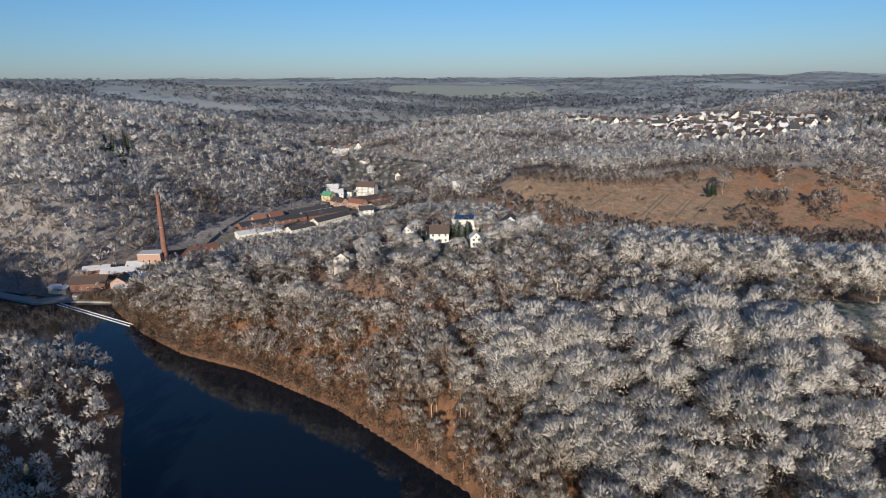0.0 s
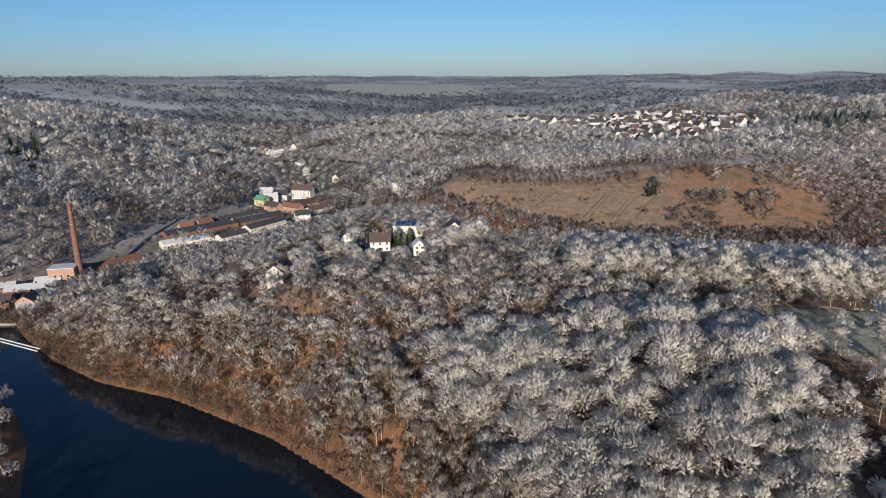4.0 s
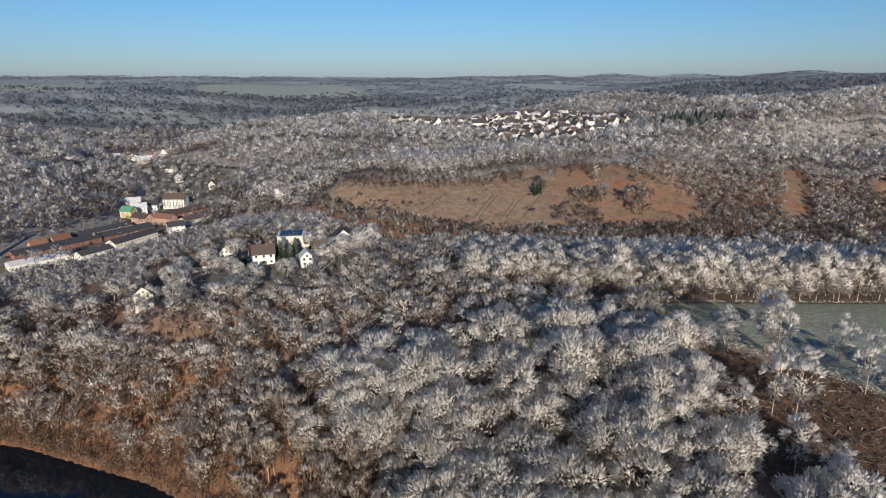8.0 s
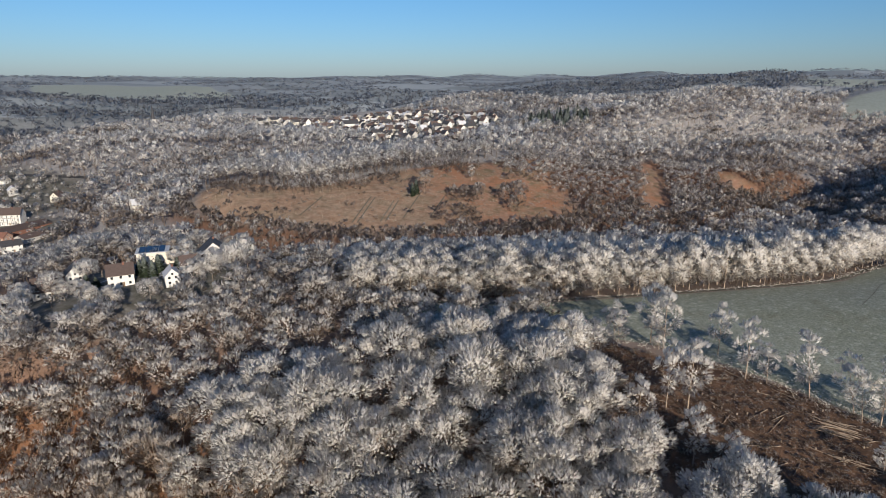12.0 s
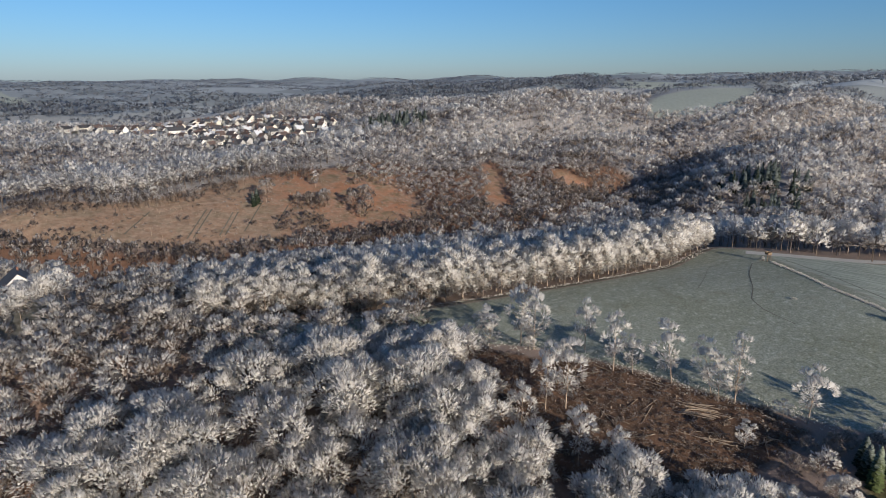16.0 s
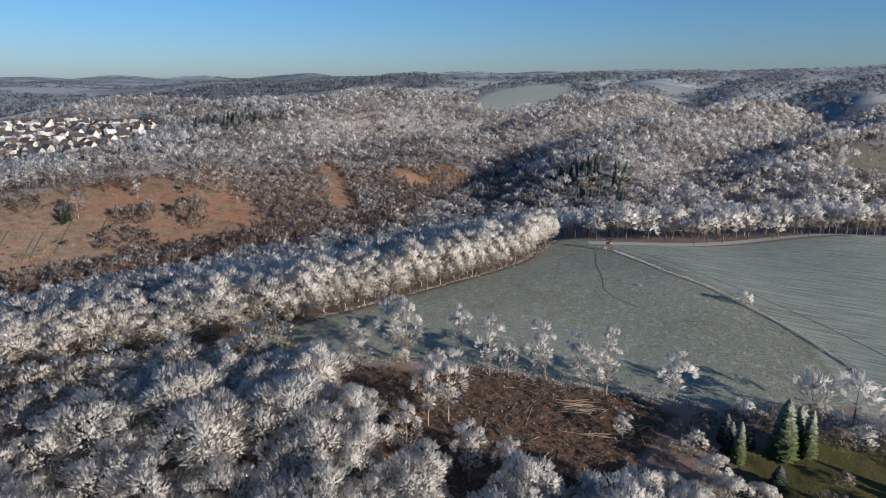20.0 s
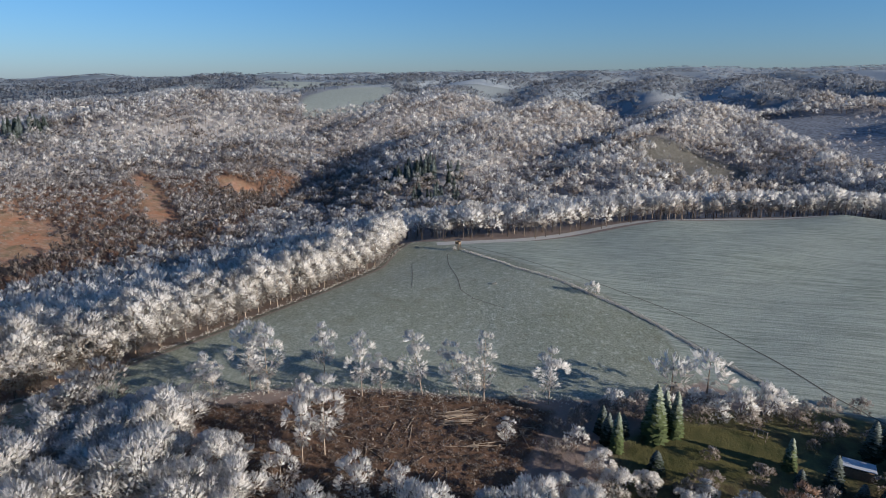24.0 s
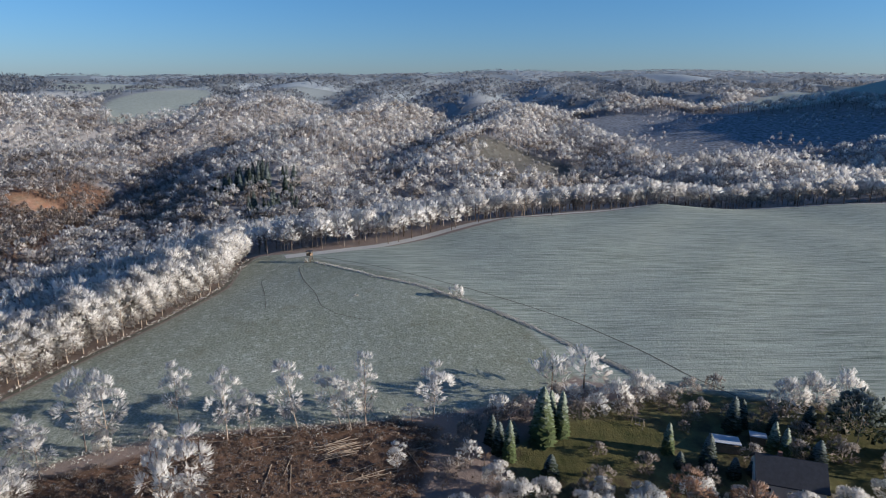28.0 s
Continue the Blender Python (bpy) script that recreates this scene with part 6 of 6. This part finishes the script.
def tussocks(name, pts, wide, count, tall, mat, label, r):
    """Clumps of stiff grass: small leaning blades."""
    p = np.array(pts, float)
    t = r.uniform(0, len(p) - 1, count)
    cx = np.interp(t, np.arange(len(p)), p[:, 0]) + r.normal(0, wide, count)
    cy = np.interp(t, np.arange(len(p)), p[:, 1]) + r.normal(0, wide, count)
    n = count * 7
    at = np.stack([np.repeat(cx, 7) + r.normal(0, 0.16, n), np.repeat(cy, 7) + r.normal(0, 0.16, n)], 1)
    at = np.c_[at, land(at[:, 0], at[:, 1])]
    out = unit(np.stack([r.normal(0, 0.5, n), r.normal(0, 0.5, n), np.ones(n)], 1))
    ln = tall * r.uniform(0.5, 1.3, n)
    v, tr = fans(at + out * ln[:, None], -out, ln, ln * 0.16, r)
    return tagged(new(name, mesh_of(name, v, tr, [mat])), label, "grass", kind="stuff")


sr = np.random.default_rng(12)
tussocks("boundary_grass", LINE, 0.5, 2600, 0.55, M_RIME_GRASS, "stiff frosted grass along the field boundary", sr)
tussocks("verge_grass", [(166, 92), (160, 116), (155, 142), (146, 172), (129, 198)], 1.8, 700, 0.4, M_RIME_GRASS, "frosted dead grass along the meadow edge", sr)
tussocks("row_grass", [(84, 264), (104, 253), (127, 233), (165, 213), (216, 196), (257, 187), (302, 190)], 1.2, 900, 0.4, M_RIME_GRASS, "frosted dead grass under the row", sr)

# ---- felled wood and stumps ----
G = "felled logs on the cleared ground"
for i in range(46):
    lx, ly = sr.uniform(120, 158), sr.uniform(100, 168)
    while float(inside(BROWN, np.array([lx]), np.array([ly]))[0]) < 2:
        lx, ly = sr.uniform(120, 158), sr.uniform(100, 168)
    ln, a = sr.uniform(3.5, 9), sr.normal(140, 35)
    ex, ey = lx + ln * math.cos(radians(a)), ly + ln * math.sin(radians(a))
    p0, p1 = Vector((lx, ly, ground_at(lx, ly) + 0.12)), Vector((ex, ey, ground_at(ex, ey) + 0.2))
    tagged(new("felled_log", pole("felled_log", [p0, (p0 + p1) / 2 + Vector((0, 0, 0.05)), p1], [0.13, 0.10, 0.05], M_LOG, 6)), "pale felled pole lying on brown ground", "log", G)
G = "pile of felled logs"
for i in range(14):
    lx, ly = 150 + sr.normal(0, 1.4), 120 + sr.normal(0, 1.2)
    a = radians(sr.normal(118, 12))
    zz = ground_at(lx, ly) + 0.2 + (i % 3) * 0.25
    tagged(new("stacked_log", pole("stacked_log", [(lx - 4 * math.cos(a), ly - 4 * math.sin(a), zz), (lx + 4 * math.cos(a), ly + 4 * math.sin(a), zz + 0.1)], [0.13, 0.09], M_LOG, 6)), "pale log on a loose pile", "log", G)
STUMP = pole("tree_stump", [(0, 0, -0.2), (0, 0, 0.25), (0, 0, 0.5)], [0.26, 0.2, 0.18], M_LOG, 8)
for i in range(110):
    lx, ly = sr.uniform(114, 160), sr.uniform(96, 186)
    if float(inside(BROWN, np.array([lx]), np.array([ly]))[0]) > 1:
        tagged(new("tree_stump", STUMP), "pale fresh tree stump on brown ground", "stump", "stumps on the cleared ground").matrix_world = pose(lx, ly, ground_at(lx, ly), 0, 0, i * 40)
x, y = sr.uniform(60, 560, 9000), sr.uniform(420, 625, 9000)
ok = np.maximum(inside(CLEARING, x, y), inside(SCARS, x, y)) > 2
x, y = x[ok][:900], y[ok][:900]
z = land(x, y)
sv, st = tubes(np.c_[x, y, z - 0.2], np.c_[x, y, z + sr.uniform(0.3, 0.8, len(x))], sr.uniform(0.2, 0.45, len(x)), sr.uniform(0.15, 0.35, len(x)), 5)
tagged(new("clearing_stumps", mesh_of("clearing_stumps", sv, st, [M_LOG])), "pale stumps and chips on the cleared slope", "stumps", kind="stuff")
n = 1500
x, y = sr.uniform(106, 162, n * 3), sr.uniform(96, 190, n * 3)
ok = inside(BROWN, x, y) > 0.5
x, y = x[ok][:n], y[ok][:n]
BRUSH = [small_kind(140 + i, 24, wide=1.5, clear=0.0, frost=(0.0, 0.7), spray=1.2) for i in range(3)]
wood_stuff("brushwood", BRUSH, x, y, sr.uniform(0.4, 1.7, len(x)), M_SCRUB, "brown brushwood and brambles with rime", sr)
x, y = sr.uniform(60, 400, 2200), sr.uniform(440, 610, 2200)
ok = (inside(CLEARING, x, y) > 3) & (np.sin(x * 0.06) * np.cos(y * 0.09 + 1) + sr.normal(0, 0.3, len(x)) > 0.35)
wood_stuff("clearing_brambles", BRUSH, x[ok], y[ok], sr.uniform(0.8, 2.4, ok.sum()), M_SCRUB, "low brown brambles on the cleared slope", sr)
G = "lone trees on the cleared slope"
plant("lone_tree", tree_meshes("lone_tree", wood_tree(131, 20, 13, limbs=13, twigs=700, clear=0.3, frost=(0.2, 0.85), blade=(0.3, 0.46)), M_FROST), 243, 540, 0, (1, 1), "lone round tree grey with frost on cleared slope", "tree", G)
for cx, cy, h, w in ((236, 543, 0.8, 1.1), (231, 540, 0.7, 0.9)):
    plant("lone_conifer", DARK, cx, cy, 0, (w * 1.3, h * 1.6), "dark conifer beside the lone tree", "conifer", G)
plant("lone_birch", THIN_KIND[1], 296, 549, 0, (0.75, 0.85), "slender white frosted birch on the slope edge", "tree", G)
plant("lone_birch", THIN_KIND[2], 168, 585, 0, (0.8, 0.75), "slender white frosted birch on the slope edge", "tree", G)
for i, (bx, by, s) in enumerate(((271, 520, 1.6), (279, 512, 1.8), (265, 526, 1.4), (288, 520, 1.5), (300, 500, 2.0), (310, 490, 1.8), (318, 505, 1.9), (296, 480, 1.8), (190, 568, 1.4), (198, 572, 1.5), (180, 575, 1.3), (330, 535, 1.2))):
    plant("slope_shrub", BUSHB[i % 3], bx, by, i * 40, (s, s * 1.3), "leafless brown shrub on the cleared slope", "shrub", "shrubs on the cleared slope")
# village trees
x, y = scatter(180, 580, 660, 1140, 12.5, sr)
ok = (inside(VILLAGE, x, y) > -6) & (sr.uniform(0, 1, len(x)) < 0.6)
wood_stuff("village_trees", HILL, x[ok], y[ok], sr.uniform(5, 10, ok.sum()), M_FROST, "frosted garden trees between the village houses", sr)
x, y = scatter(-260, 60, 330, 1120, 12, sr)
ok = (np.max([inside(q, x, y) for q in (FACTORY, HAMLET, VALLEY_FLOOR)], axis=0) > -3) & ((sr.uniform(0, 1, len(x)) < 0.7) | (y > 715)) & (inside(RIVER, x, y) < -3)
wood_stuff("street_trees", HILL, x[ok], y[ok], sr.uniform(4, 9, ok.sum()) * np.where(y[ok] > 715, 1.35, 1.0), M_FROST, "frosted garden trees along the valley street", sr)
for hx, hy, w, h in ((8, 349, 1.1, 0.95), (11, 346, 1.0, 0.8), (14, 350, 1.2, 0.9), (6, 353, 1.0, 0.7), (-16, 357, 1.0, 0.6), (22, 352, 0.9, 0.6), (-12, 350, 0.9, 0.5)):
    plant("garden_conifer", DARK, hx, hy, hx * 31, (w, h), "dark green conifer in a hamlet garden", "conifer", "conifers in the hamlet gardens")
ribbon("hamlet_wall", [(-14, 352), (-2, 356), (4, 358)], 1.2, 0.9, M_SNOWROOF, "pale frosted garden wall coping", "wall")
TRACKS = ([(163, 508), (195, 548)], [(185, 503), (211, 535)], [(204, 501), (242, 545)], [(227, 496), (257, 529)], [(127, 528), (156, 561)], [(167, 507), (199, 547)], [(189, 502), (215, 534)])
for i, tr in enumerate(TRACKS):
    ribbon("skid_trail", tr, 0.9, 0.12, M_MUD_SHADE, "dark skid trail down the cleared slope", "track")
x, y = scatter(560, 1080, -420, 110, 13, sr)
ok = (inside(COLD_SLOPE, x, y) > 2) & (np.sin(x * 0.021) * np.cos(y * 0.026) + sr.normal(0, 0.35, len(x)) > 0.25)
ok |= (inside(STUMPS, x, y) > 0) & (sr.uniform(0, 1, len(x)) < 0.8)
wood_stuff("slope_saplings", HILL, x[ok], y[ok], sr.uniform(3, 9, ok.sum()), M_FROST, "scattered frosted saplings on the shaded slope", sr, squash=(0.6, 0.9))
plant("cove_conifer", DARK, -128, 172, 0, (1.2, 1.3), "green spruce with rime on the cove bank", "conifer")
plant("cove_conifer", DARK, -138, 182, 90, (1.3, 1.5), "green spruce with rime on the cove bank", "conifer")
G = "dark evergreens in the garden"
for i, (hx, hy, w, h) in enumerate(((145, 26, 0.8, 0.5), (149, 10, 0.9, 0.6), (143, 72, 0.9, 0.6), (161, 6, 0.9, 0.7), (152, -10, 1.0, 0.8), (165, -14, 0.9, 0.7))):
    plant("garden_conifer", DARK, hx, hy, i * 47, (w, h), "low dark evergreen with rime in the garden", "conifer", G)
for i, (bx, by, s) in enumerate(((140, 62, 1.0), (137, 66, 0.9), (142, 38, 0.9), (151, 14, 0.8), (158, 2, 1.0), (163, -6, 1.1), (149, -16, 1.2), (168, 30, 0.7), (162, 20, 0.7), (173, 36, 0.8), (176, 30, 0.9), (179, 22, 0.8))):
    plant("garden_shrub", BUSHB[i % 3], bx, by, i * 61, (s, s), "leafless shrub grey with frost at the garden edge", "shrub", "frosted shrubs round the garden")
# trees left standing on the cleared ground
for i, (tx, ty, s) in enumerate(((114, 132, 0.9), (112, 148, 0.85), (117, 124, 0.7))):
    plant("edge_tree", THIN_KIND[i % 4], tx, ty, i * 71, (s, s), "slender bare tree feathered with frost on brown ground", "tree", "trees left on the cleared ground")
